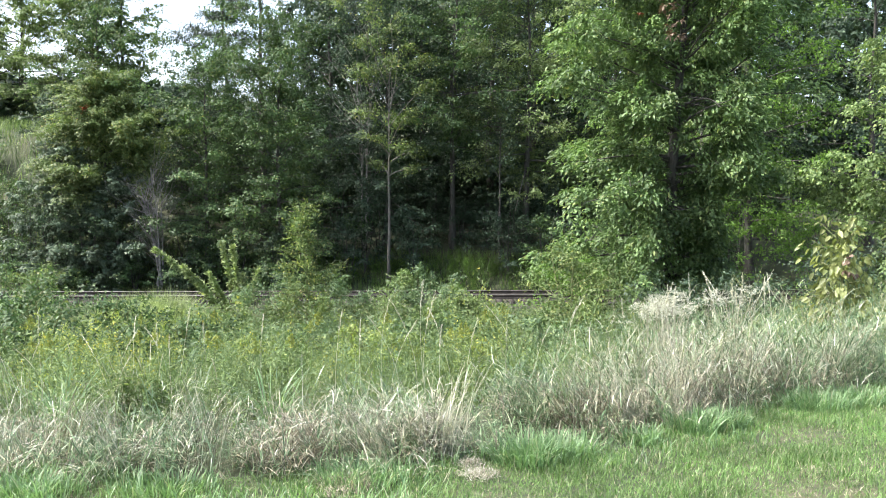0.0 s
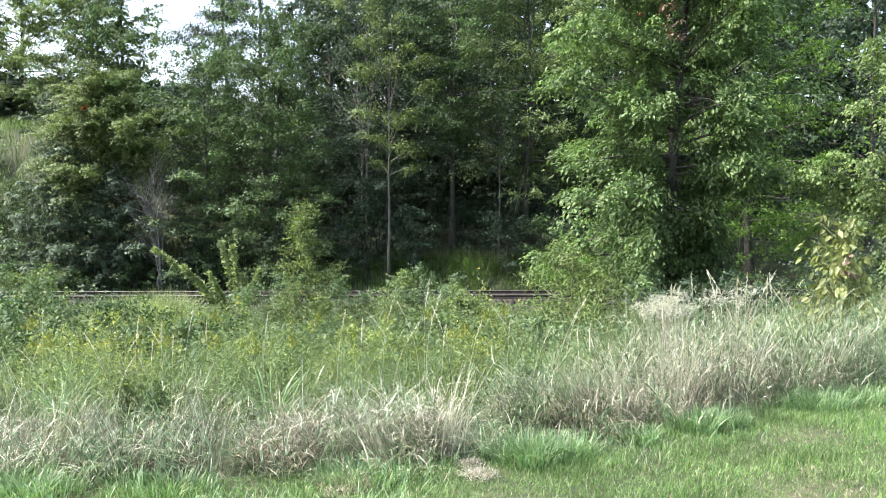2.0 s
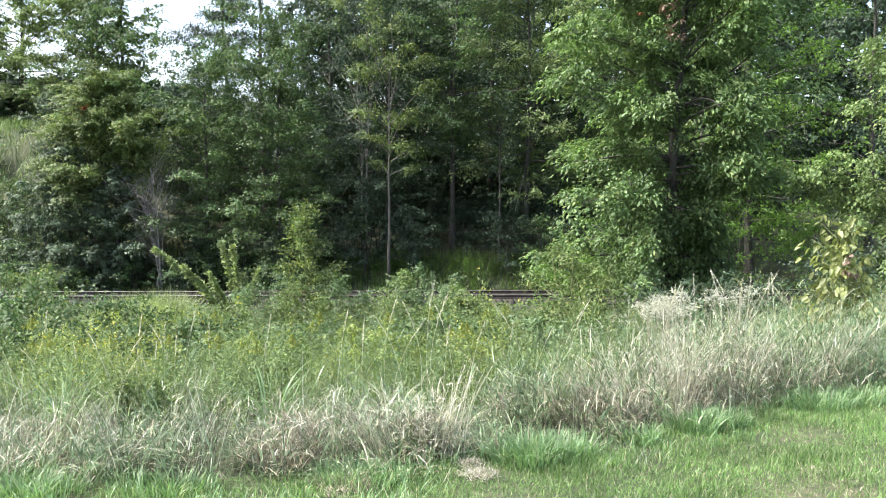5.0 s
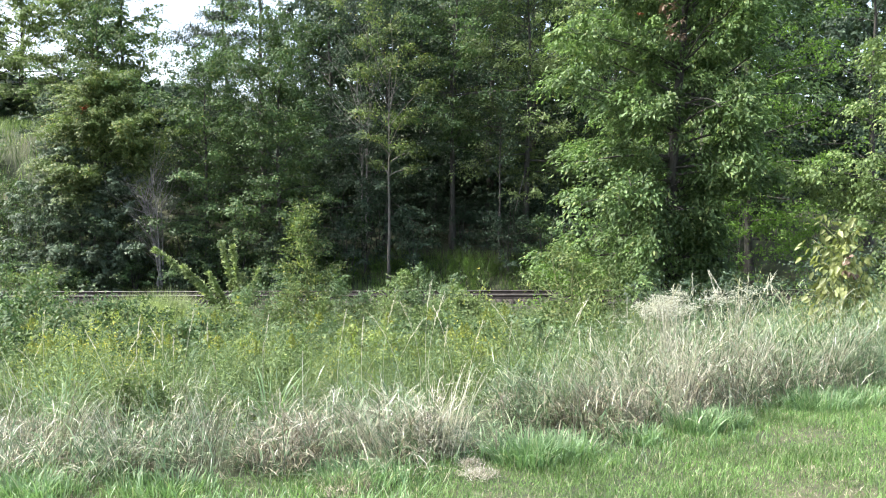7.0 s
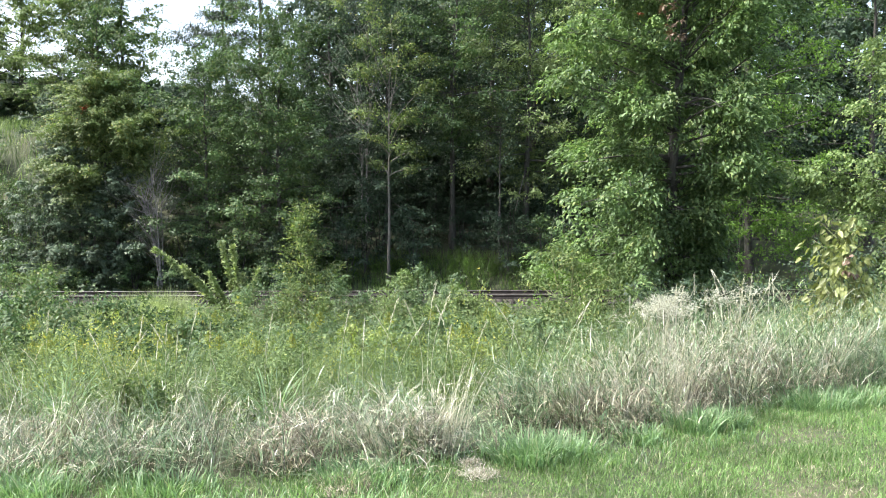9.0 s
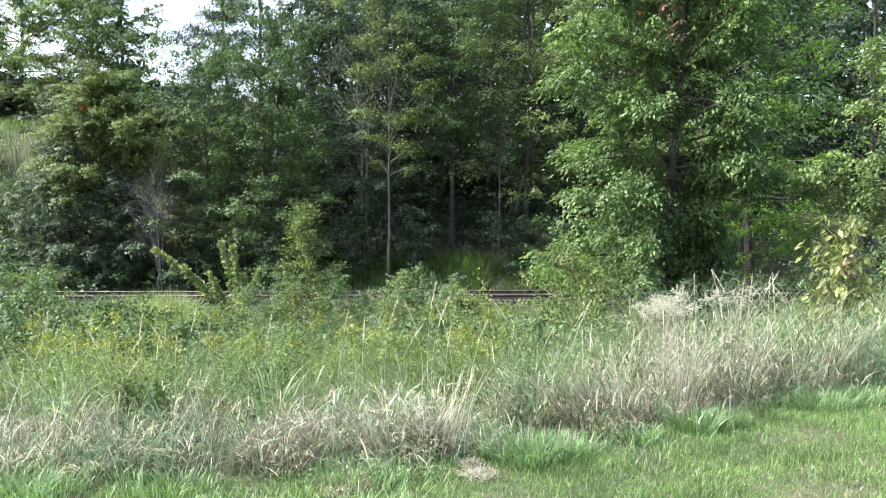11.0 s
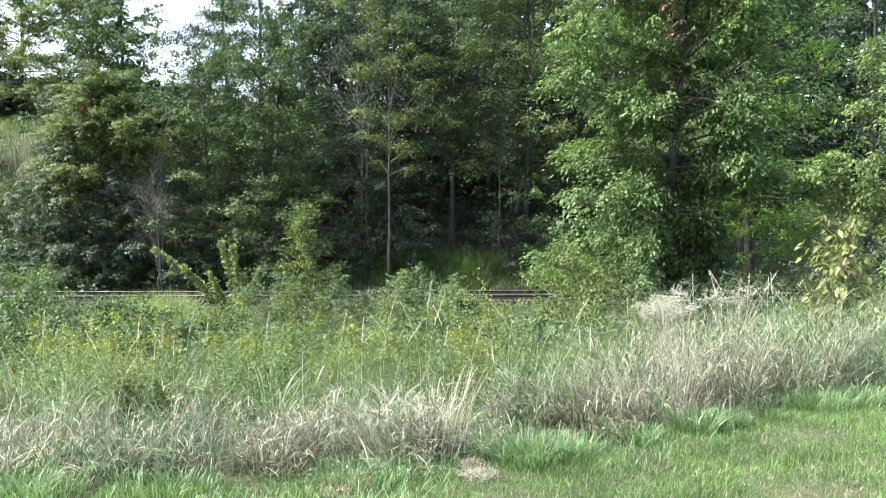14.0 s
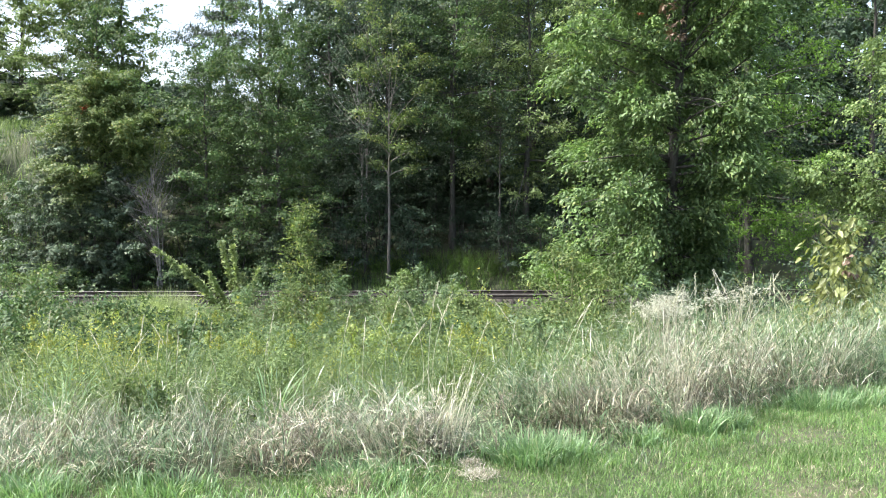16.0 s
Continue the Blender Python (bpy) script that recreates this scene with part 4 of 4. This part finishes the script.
def clumps():
    for k, (x, y, r, h, a, b, c, lean) in enumerate([
            (-0.95, 5.15, 0.34, 0.46, 200, 140, 420, 0.3), (-0.3, 5.3, 0.3, 0.46, 220, 300, 240, 0.0), (-0.04, 5.2, 0.12, 0.5, 300, 30, 60, -0.15),
            (-1.9, 5.0, 0.4, 0.36, 110, 360, 110, 0.2), (-2.5, 5.2, 0.4, 0.4, 130, 340, 90, 0.2), (-0.6, 5.6, 0.4, 0.46, 120, 420, 160, 0.2),
            (0.72, 6.15, 0.4, 0.52, 70, 780, 300, -0.3), (1.05, 5.95, 0.36, 0.44, 120, 260, 560, -0.2), (1.3, 6.25, 0.4, 0.6, 240, 420, 300, -0.2), (1.85, 6.45, 0.22, 0.68, 260, 160, 300, 0.1),
            (2.15, 6.7, 0.4, 0.7, 260, 220, 520, 0.1), (2.75, 7.0, 0.4, 0.7, 160, 480, 320, 0.1), (3.4, 7.4, 0.45, 0.72, 70, 760, 130, 0.3),
            (4.0, 7.8, 0.45, 0.78, 120, 700, 100, 0.1), (1.75, 7.3, 0.4, 0.72, 260, 360, 100, 0.0), (2.4, 7.8, 0.5, 0.8, 360, 320, 160, 0.1), (3.1, 8.3, 0.5, 0.8, 180, 520, 120, 0.1)]):
        clump(x, y, r, h, a, b, c, 200 + k, "bent tussock of mixed bleached straw and grey-green grass", (lean, 0.0))
    # bundles of straight bleached stems in front of the tussocks
    rng = np.random.default_rng(58)
    for x, y, h, n, lean, mat in ((1.32, 5.95, 0.6, 60, -0.4, SEED), (1.7, 6.1, 0.58, 40, 0.04, SEED), (1.76, 6.14, 0.6, 36, -0.06, SEED), (2.3, 6.5, 0.62, 50, 0.25, STRAW), (1.0, 5.85, 0.55, 60, -0.6, STRAW), (0.03, 5.12, 0.6, 50, 0.06, SEED),
                                  (-0.68, 4.98, 0.52, 80, -0.55, TAN), (-0.35, 5.02, 0.55, 60, -0.4, SEED), (-1.85, 4.92, 0.5, 60, -0.35, STRAW), (-2.25, 4.95, 0.5, 50, 0.2, STRAW), (2.75, 6.8, 0.66, 50, -0.3, STRAW), (-1.4, 4.95, 0.48, 50, 0.15, STRAW), (-2.05, 5.75, 0.58, 46, -0.14, SEED), (-1.8, 5.6, 0.52, 40, 0.1, SEED), (-2.85, 5.7, 0.56, 40, -0.2, STRAW), (-1.55, 5.5, 0.46, 40, -0.3, STRAW), (-2.4, 5.3, 0.46, 40, 0.25, STRAW),
                                  (3.3, 7.2, 0.66, 50, 0.3, STRAW), (0.75, 5.8, 0.5, 50, 0.5, TAN)):
        root = new("straw_sheaf")
        rest = pose(x, y, float(ground_z(x, y)) - 0.01)
        root.matrix_world = rest
        tagged(root, "loose sheaf of bleached straight grass stems on the verge", "grass clump", "sheaves of dead stems")
        foot = rng.normal(size=(n, 3)) * (0.06, 0.04, 0)
        way = (math.pi if lean < 0 else 0.0) + rng.normal(size=n) * 0.5
        part("dry_grass", [blades(rng, foot, h * rng.uniform(0.6, 1.25, n), 0.0036, np.abs(abs(lean) + rng.normal(size=n) * 0.13), rng.uniform(0.0, 0.55, n), 6, way, 0.15)], mat, root)
        SWAYING.append((root, rest, 0.7, rng.uniform(0, 0.6)))
    # downy seed heads above the tall grass
    rng = np.random.default_rng(55)
    for x, y, h in ((2.0, 7.7, 0.8), (1.9, 7.8, 0.78), (2.15, 7.85, 0.8), (2.08, 7.6, 0.76), (2.75, 8.0, 0.78)):
        root = new("downy_weed")
        rest = pose(x, y, float(ground_z(x, y)) - 0.01)
        root.matrix_world = rest
        tagged(root, "weed gone to white downy seed above the dry grass", "weed", "downy weeds on the verge")
        for k in range(9):
            tip = np.array([rng.normal() * 0.1, rng.normal() * 0.1, h * rng.uniform(0.8, 1.05)])
            stem = part("stem", [tube([(0, 0, 0), tip * (0.5, 0.5, 0.6), tip], [0.004, 0.003, 0.002], 4)], STRAW, root)
            part("seed_down", [spray(rng, tip[None], 0.075, 72, 0.045, 0.06, 0.8, -0.3)], FLUFF, stem, "white feathery seed down")
        SWAYING.append((root, rest, 0.8, rng.uniform(0, 0.8)))


clumps()


def stalks():
    """Tall single grass stems with pale seed heads."""
    rng = np.random.default_rng(31)
    models = []
    for k in range(6):
        root = new("grass_stalk")
        tagged(root, "tall thin grass stalk with a pale drooping seed head", "grass stalk", "seeding stalks over the verge")
        nod = rng.uniform(0.03, 0.26)
        s = np.linspace(0, 1, 9)
        path = np.column_stack([nod * s ** 3, 0.03 * np.sin(3 * s), s])
        part("stem", [tube(path, 0.0019 - 0.0011 * s, 4)], SEED, root)
        head = []
        for f in np.linspace(0.84, 1.02, 34):
            p = np.array([nod * f ** 3, 0.03 * math.sin(3 * f), f])
            d = np.array([nod * 3 * f * f, 0, 1.0]) + rng.normal(size=3) * 0.08
            head.append(leaves(p[None] + rng.normal(size=(1, 3)) * 0.004, d[None], rng.normal(size=(1, 3)), np.array([0.028]), np.array([0.0042])))
        part("seed_head", head, SEED, root, "pale bristly seed head")
        for _ in range(2):
            f = rng.uniform(0.3, 0.6)
            part("leaf_blade", [blades(rng, np.array([[nod * f ** 3, 0.03 * math.sin(3 * f), f]]), 0.28, 0.009, 0.7, 0.9, 5)], GREYGREEN, root)
        models.append(root)
    spots = [(-3.0, 5.9, 0.75), (-2.75, 5.8, 0.8), (-2.5, 5.9, 0.6), (-2.2, 6.1, 0.72), (-2.1, 5.4, 0.6), (-1.95, 6.0, 0.78), (-1.85, 5.9, 0.7), (-1.7, 6.2, 0.7), (-0.75, 5.9, 0.78), (-0.55, 6.0, 0.7),
             (-0.4, 6.0, 0.86), (-0.1, 6.0, 0.95), (-0.2, 5.8, 0.85), (0.02, 5.5, 0.72), (0.45, 6.2, 0.85), (0.65, 6.4, 0.95), (0.85, 6.5, 1.0), (0.92, 6.5, 0.9), (1.75, 6.9, 1.15), (1.95, 7.0, 1.1),
             (2.15, 7.0, 1.22), (2.3, 7.0, 1.2), (2.45, 7.0, 1.28), (2.5, 7.1, 1.2), (2.6, 7.1, 1.25), (2.75, 7.2, 1.15), (2.9, 7.2, 1.2), (3.05, 7.3, 1.1)]
    spots += [(-0.03, 5.25, 0.9), (1.72, 6.3, 0.85), (1.78, 6.35, 0.95), (1.85, 6.3, 0.9), (1.9, 6.4, 0.8), (1.68, 6.4, 0.9), (1.2, 6.0, 0.8), (1.3, 6.05, 0.75)]
    spots += [(-2.15, 5.7, 0.7), (-1.9, 5.75, 0.72), (-1.75, 5.6, 0.66), (-2.6, 5.65, 0.62)]
    spots += [(a + rng.normal() * 0.3, b + rng.uniform(-0.2, 0.4), c * rng.uniform(0.75, 1.0)) for a, b, c in spots[::2]]
    for k, (x, y, h) in enumerate(spots):
        h *= 0.82 if x > 1.6 else 0.9 if x > 0.3 else 1.1
        m = pose(x, y, float(ground_z(x, y)) - 0.01, rng.normal() * 5, rng.normal() * 7, rng.normal() * 60 + (0 if k % 3 else 180))
        ob = models[k] if k < len(models) else copy_thing(models[k % len(models)], m)
        ob.scale = (h, h, h)
        ob.matrix_world = m @ Matrix.Diagonal((h, h, h, 1))
        SWAYING.append((ob, m, rng.uniform(1.4, 3.6), rng.uniform(0, 0.5)))


stalks()


def piles():
    """Flattened heaps of dry clippings by the lawn's edge."""
    rng = np.random.default_rng(77)
    for x, y, r, n, mat, label in ((0.2, 4.78, 0.1, 420, STRAW, "small pale heap of dry grass clippings on the lawn's edge"), (0.16, 4.98, 0.075, 300, STRAW, "small pale heap of dry grass clippings on the lawn's edge"), (-0.52, 4.66, 0.2, 900, TAN, "flattened brown tuft of dead grass on the lawn's edge"),
                                   (3.35, 6.95, 0.3, 420, TAN, "trodden patch of pale straw beside the tall grass"), (2.3, 4.75, 0.36, 300, TAN, "thin patch of dead grass in the lawn")):
        root = new("dry_grass_heap")
        root.location = (x, y, float(ground_z(x, y)))
        tagged(root, label, "dry grass", "heaps of dry grass")
        az, q = rng.uniform(0, 2 * np.pi, n), r * rng.random(n) ** 0.5
        foot = np.column_stack([np.cos(az) * q * (1.05 + 0.3 * np.sin(3 * az + x)), np.sin(az) * q * (1 + 0.35 * np.sin(2 * az + 4 * y)), 0.05 * rng.random(n) ** 0.6 * (1 - (q / r) ** 2) + 0.006])
        part("straw", [blades(rng, foot, rng.uniform(0.03, 0.09, n), 0.0024, rng.uniform(1.2, 1.6, n), rng.uniform(-0.2, 0.3, n), 3)], mat, root)


piles()


def weeds():
    """Single plants that stand out along the verge."""
    rng = np.random.default_rng(91)
    spots = [(-1.72, 6.2, 0.62), (0.15, 6.6, 0.66), (-1.45, 6.3, 0.6), (-2.85, 6.2, 0.66), (-2.4, 6.5, 0.64), (-1.0, 7.2, 0.8), (-0.55, 7.4, 0.85), (0.3, 7.3, 0.8), (0.55, 7.9, 0.85), (-3.3, 7.0, 0.8),
             (-2.0, 7.4, 0.82), (-3.5, 7.3, 0.62), (-3.3, 7.1, 0.6), (-3.05, 7.2, 0.62), (-2.75, 7.0, 0.6), (-2.2, 6.8, 0.6), (-1.9, 7.0, 0.62), (-3.6, 7.6, 0.66), (-2.5, 7.3, 0.64), (-3.15, 6.8, 0.58), (-1.3, 7.0, 0.6), (0.2, 7.6, 0.7), (0.1, 7.9, 0.72), (-0.1, 8.2, 0.95), (-1.4, 8.6, 0.95), (-3.0, 8.3, 0.95)]
    for k, (x, y, h) in enumerate(spots):
        root = new("goldenrod")
        rest = pose(x, y, float(ground_z(x, y)) - 0.01, 0, 0, rng.uniform(0, 360))
        root.matrix_world = rest
        tagged(root, "goldenrod with a small yellow plume on a leafy stem", "wildflower", "flowering goldenrod")
        nod = rng.normal(size=2) * 0.05
        path = np.column_stack([nod[0] * np.linspace(0, 1, 6) ** 2, nod[1] * np.linspace(0, 1, 6) ** 2, np.linspace(0, h, 6)])
        part("stem", [tube(path, np.linspace(0.0025, 0.0012, 6), 5)], STEM, root)
        n = 46
        f = rng.uniform(0.04, 0.95, n)
        az = np.arange(n) * 2.4
        c = np.stack([np.interp(f * h, path[:, 2], path[:, a]) for a in range(3)], 1)
        axis = np.column_stack([np.cos(az), np.sin(az), rng.uniform(-0.1, 0.6, n)])
        L = 0.1 * (1.2 - 0.6 * f)
        part("foliage", [leaves(c + unit(axis) * L[:, None] * 0.5, axis, np.array([0, 0, 1.0]) + rng.normal(size=(n, 3)) * 0.2, L, L * 0.2)], HERB, root)
        m = 170
        hz = rng.uniform(0, 1, m)
        aa = rng.integers(0, 6, m) * 1.05
        out = 0.095 * (1 - hz) * rng.random(m)
        c = np.column_stack([nod[0] + np.cos(aa) * out, nod[1] + np.sin(aa) * out, h - 0.05 + 0.12 * hz + 0.3 * out])
        part("plume", [leaves(c, rng.normal(size=(m, 3)) + (0, 0, 0.5), rng.normal(size=(m, 3)), np.full(m, 0.021), np.full(m, 0.012))], PLUME, root, "small yellow-green flower plume")
        SWAYING.append((root, rest, rng.uniform(0.5, 1.2), rng.uniform(0, 0.8)))
    for x, y, h, n, mat, name, label in ((-2.13, 5.65, 0.52, 260, PALE, "bushy_weed", "bushy grey-green weed with small pointed leaves on the verge"), (-1.9, 5.75, 0.46, 200, LIME, "bushy_weed", "bushy green weed with small pointed leaves on the verge"),
                                         (0.62, 6.55, 0.5, 220, LIME, "bushy_weed", "bushy light green weed beside the tall grass")):
        root = new(name)
        rest = pose(x, y, float(ground_z(x, y)) - 0.01)
        root.matrix_world = rest
        tagged(root, label, "weed")
        for k in range(7):
            a, o = k * 0.9, rng.uniform(0.05, 0.16)
            tip = np.array([math.cos(a) * o, math.sin(a) * o, h * rng.uniform(0.75, 1.0)])
            stem = part("stem", [tube([(0, 0, 0), tip * (0.7, 0.7, 0.5), tip], [0.004, 0.003, 0.0015], 4)], STEM, root)
            q = n // 14
            f = rng.uniform(0.3, 1.0, q)[:, None]
            part("foliage", [spray(rng, tip * f + rng.normal(size=(q, 3)) * 0.025, 0.03, 4, 0.05, 0.4, 0.6, 0.1, whorl=4)], mat, stem)
        SWAYING.append((root, rest, 0.6, rng.uniform(0, 0.8)))
    for x, y, h, n in ((-2.6, 5.75, 0.5, 46), (-1.2, 5.9, 0.5, 34)):
        root = new("broad_grass")
        rest = pose(x, y, float(ground_z(x, y)) - 0.01)
        root.matrix_world = rest
        tagged(root, "arching tuft of broad dark green grass leaves", "grass clump")
        for k in range(n):
            part("leaf_blade", [blades(rng, rng.normal(size=(1, 3)) * (0.04, 0.04, 0), h * rng.uniform(0.8, 1.4), 0.014, rng.uniform(0.05, 0.5), rng.uniform(0.6, 1.3), 6)], RANK, root)
        SWAYING.append((root, rest, 0.6, rng.uniform(0, 0.8)))


weeds()


# ---- saplings and bushes of the field ----
def arms(name, x, y, tips, material, seed, label, size=0.2):
    """A sapling of long shoots, each lined with leaflets that point along it."""
    rng = np.random.default_rng(seed)
    root = new(name)
    root.location = (x, y, float(ground_z(x, y)) - 0.03)
    tagged(root, label, "sapling")
    for tip in tips:
        tip = np.array(tip)
        s = np.linspace(0, 1, 8)[:, None]
        path = tip * s + np.array([0, 0, 0.25 * np.linalg.norm(tip)]) * (s - s ** 2)
        shoot = part("shoot", [tube(path, 0.02 - 0.016 * s[:, 0], 5)], STEM, root)
        n = int(130 * np.linalg.norm(tip))
        f = rng.uniform(0.3, 1.03, n)
        p = np.stack([np.interp(f, s[:, 0], path[:, a]) for a in range(3)], 1)
        d = unit(tip)
        axis = d * 0.7 + rng.normal(size=(n, 3)) * 0.75 + np.array([0, 0, 0.2])
        L = size * rng.uniform(0.6, 1.15, n) * (1.15 - 0.4 * f)
        part("foliage", [leaves(p + unit(axis) * 0.1, axis, np.array([0, -0.4, 1.0]) + rng.normal(size=(n, 3)) * 0.25, L, L * 0.36)], material, shoot)
    return root


def bushes():
    tree("willow_sapling", -3.42, 21.6, 3.85, 0.03, 0.08, 1.0, 40, 9, 17, "", YEL, 301, "slender young sapling with narrow light green leaves", "sapling", size=0.12, aspect=0.32, shape="cone", tuft=0.2, reach=0.4, bark=STEM, hang=-0.5, curve=-0.5, thick=0.35)
    arms("field_sapling", -6.1, 25.5, [(-2.6, 0.2, 2.6), (-1.6, -0.3, 2.1), (-0.6, 0.3, 2.75), (-0.15, -0.2, 2.7), (-1.0, 0.4, 1.6), (0.5, 0.2, 2.0), (0.3, -0.4, 1.5), (-0.9, -0.2, 1.9), (0.0, 0.4, 1.8)], MEADOW, 302,
         "sprawling sapling whose long shoots are lined with leaflets")
    maple = tree("maple_sapling", 4.38, 9.2, 1.34, 0.012, 0.34, 0.4, 24, 5, 7, "", MAPLE, 303, "young maple with large yellowing leaves", "sapling", size=0.09, aspect=0.52, full=True, shape="column", tuft=0.3, droop=0.7, reach=0.9, bark=STEM, hang=0.8, thick=0.4, messy=0.5)
    part("withered_foliage", [spray(np.random.default_rng(5), np.array([(-0.12, -0.3, 1.14), (-0.08, -0.3, 1.02)]), 0.09, 18, 0.07, 0.6, 0.8, 0.7, True)], BROWN, maple, "a few brown withered leaves")
    rows = [(-10.5, 15.5, 2.2, 1.5, DIM), (-8.6, 16.0, 2.0, 1.4, ASH), (-12.0, 18.5, 2.4, 1.5, ASH), (-6.6, 17.0, 0.9, 1.2, BRAMBLE), (-5.0, 19.0, 1.2, 1.2, PALE), (-3.0, 18.5, 0.9, 1.1, BRAMBLE),
            (-1.6, 21.0, 1.25, 1.2, PALE), (-0.4, 21.0, 1.2, 1.1, LIME), (0.6, 21.5, 1.5, 1.1, PALE), (3.0, 20.5, 2.6, 1.1, YEL), (3.9, 21.0, 2.2, 1.1, HERB), (5.2, 19.0, 1.5, 1.2, DIM), (6.8, 18.5, 1.5, 1.3, DIM),
            (8.2, 18.0, 1.8, 1.4, DIM), (9.6, 17.5, 2.2, 1.4, DIM), (-1.0, 15.5, 1.2, 1.0, BRAMBLE), (1.0, 16.5, 1.2, 1.0, PALE), (2.6, 16.0, 1.4, 1.0, YEL), (-4.4, 15.5, 1.0, 1.0, BRAMBLE),
            (-2.3, 22.6, 1.4, 1.0, BRAMBLE), (-0.9, 23.0, 1.5, 1.0, BRAMBLE), (0.2, 22.8, 1.7, 0.9, BRAMBLE), (0.9, 22.0, 1.3, 0.8, LIME), (-5.2, 24.0, 1.6, 1.1, BRAMBLE), (3.4, 22.5, 2.3, 1.0, FRESH), (-12.8, 21.0, 2.4, 1.6, BRAMBLE),
            (-8.2, 13.5, 1.2, 1.1, BRAMBLE), (-1.35, 12.6, 1.2, 0.7, GOLD), (-0.75, 12.4, 1.15, 0.6, GOLD), (-2.6, 11.6, 0.95, 0.5, GOLD), (0.4, 10.8, 0.9, 0.5, GOLD), (-11.9, 25.0, 2.0, 0.9, PALE),
            (-6.5, 12.5, 1.0, 1.0, ASH), (-4.9, 13.2, 0.9, 0.9, BRAMBLE), (-7.4, 11.5, 1.1, 0.9, ASH), (0.3, 14.0, 1.1, 0.8, ASH), (1.8, 14.2, 1.1, 0.8, BRAMBLE), (-2.6, 14.0, 0.9, 0.8, ASH),
            (-4.6, 25.5, 2.0, 0.9, BRAMBLE), (-3.2, 25.0, 1.9, 0.8, BRAMBLE), (-1.2, 25.0, 2.0, 0.8, LIME), (-0.5, 25.5, 2.1, 0.8, BRAMBLE), (-6.9, 14.0, 1.4, 1.2, DIM), (-5.4, 14.6, 1.2, 0.9, ASH),
            (-4.7, 9.9, 1.2, 0.8, ASH), (-3.9, 10.6, 1.15, 0.75, ASH), (-5.4, 10.8, 1.6, 1.0, ASH), (-4.5, 11.6, 1.5, 0.9, ASH), (-5.9, 12.0, 1.6, 0.9, BRAMBLE), (-3.6, 12.0, 1.2, 0.8, ASH), (-1.75, 9.0, 0.85, 0.4, LIME), (-2.9, 10.6, 0.8, 0.6, BRAMBLE), (7.2, 22.5, 1.9, 1.2, DIM)]
    for k, (x, y, h, r, mat) in enumerate(rows):
        tree("field_bush", x, y, h, 0.018, 0.05, r, 20, 9, 23, "", mat, 320 + k, "low leafy bush in the overgrown field", "bush", size=(0.086 if y > 12 else 0.068) * (0.85 if mat is GOLD else 1), aspect=0.36 if mat is GOLD else 0.6, full="slim", shape="round", tuft=0.26, stems=3, bark=STEM)


bushes()


# ---- wind ----
GUSTS = ((0.0, -1.0), (1.0, -0.95), (2.0, -0.4), (3.0, 0.1), (4.2, 0.0), (5.3, 0.25), (6.3, -0.35), (7.3, -0.1), (8.0, 0.0), (9.0, 0.55),
         (10.2, 0.5), (11.4, 0.2), (12.0, -0.4), (13.0, 0.05), (14.0, -0.2), (14.6, 0.05), (15.2, 0.2), (16.0, 0.6))


def gust(t):
    """The breeze's push: slow swells with a slight tremble."""
    a, b = zip(*GUSTS)
    return float(np.interp(t, a, b)) + 0.1 * math.sin(4.1 * t) + 0.05 * math.sin(7.3 * t + 1)


def motions():
    for ob, rest, reach, delay in SWAYING:
        rows = []
        for k in range(33):
            t = k * 0.5
            g = gust(t - delay)
            turn = Matrix.Rotation(radians(reach * g), 4, "Y") @ Matrix.Rotation(radians(reach * 0.4 * gust(t * 0.8 + delay)), 4, "X")
            rows.append((t, Matrix.Translation(rest.translation) @ turn @ rest.to_3x3().to_4x4()))
        walk(ob, rows)


motions()
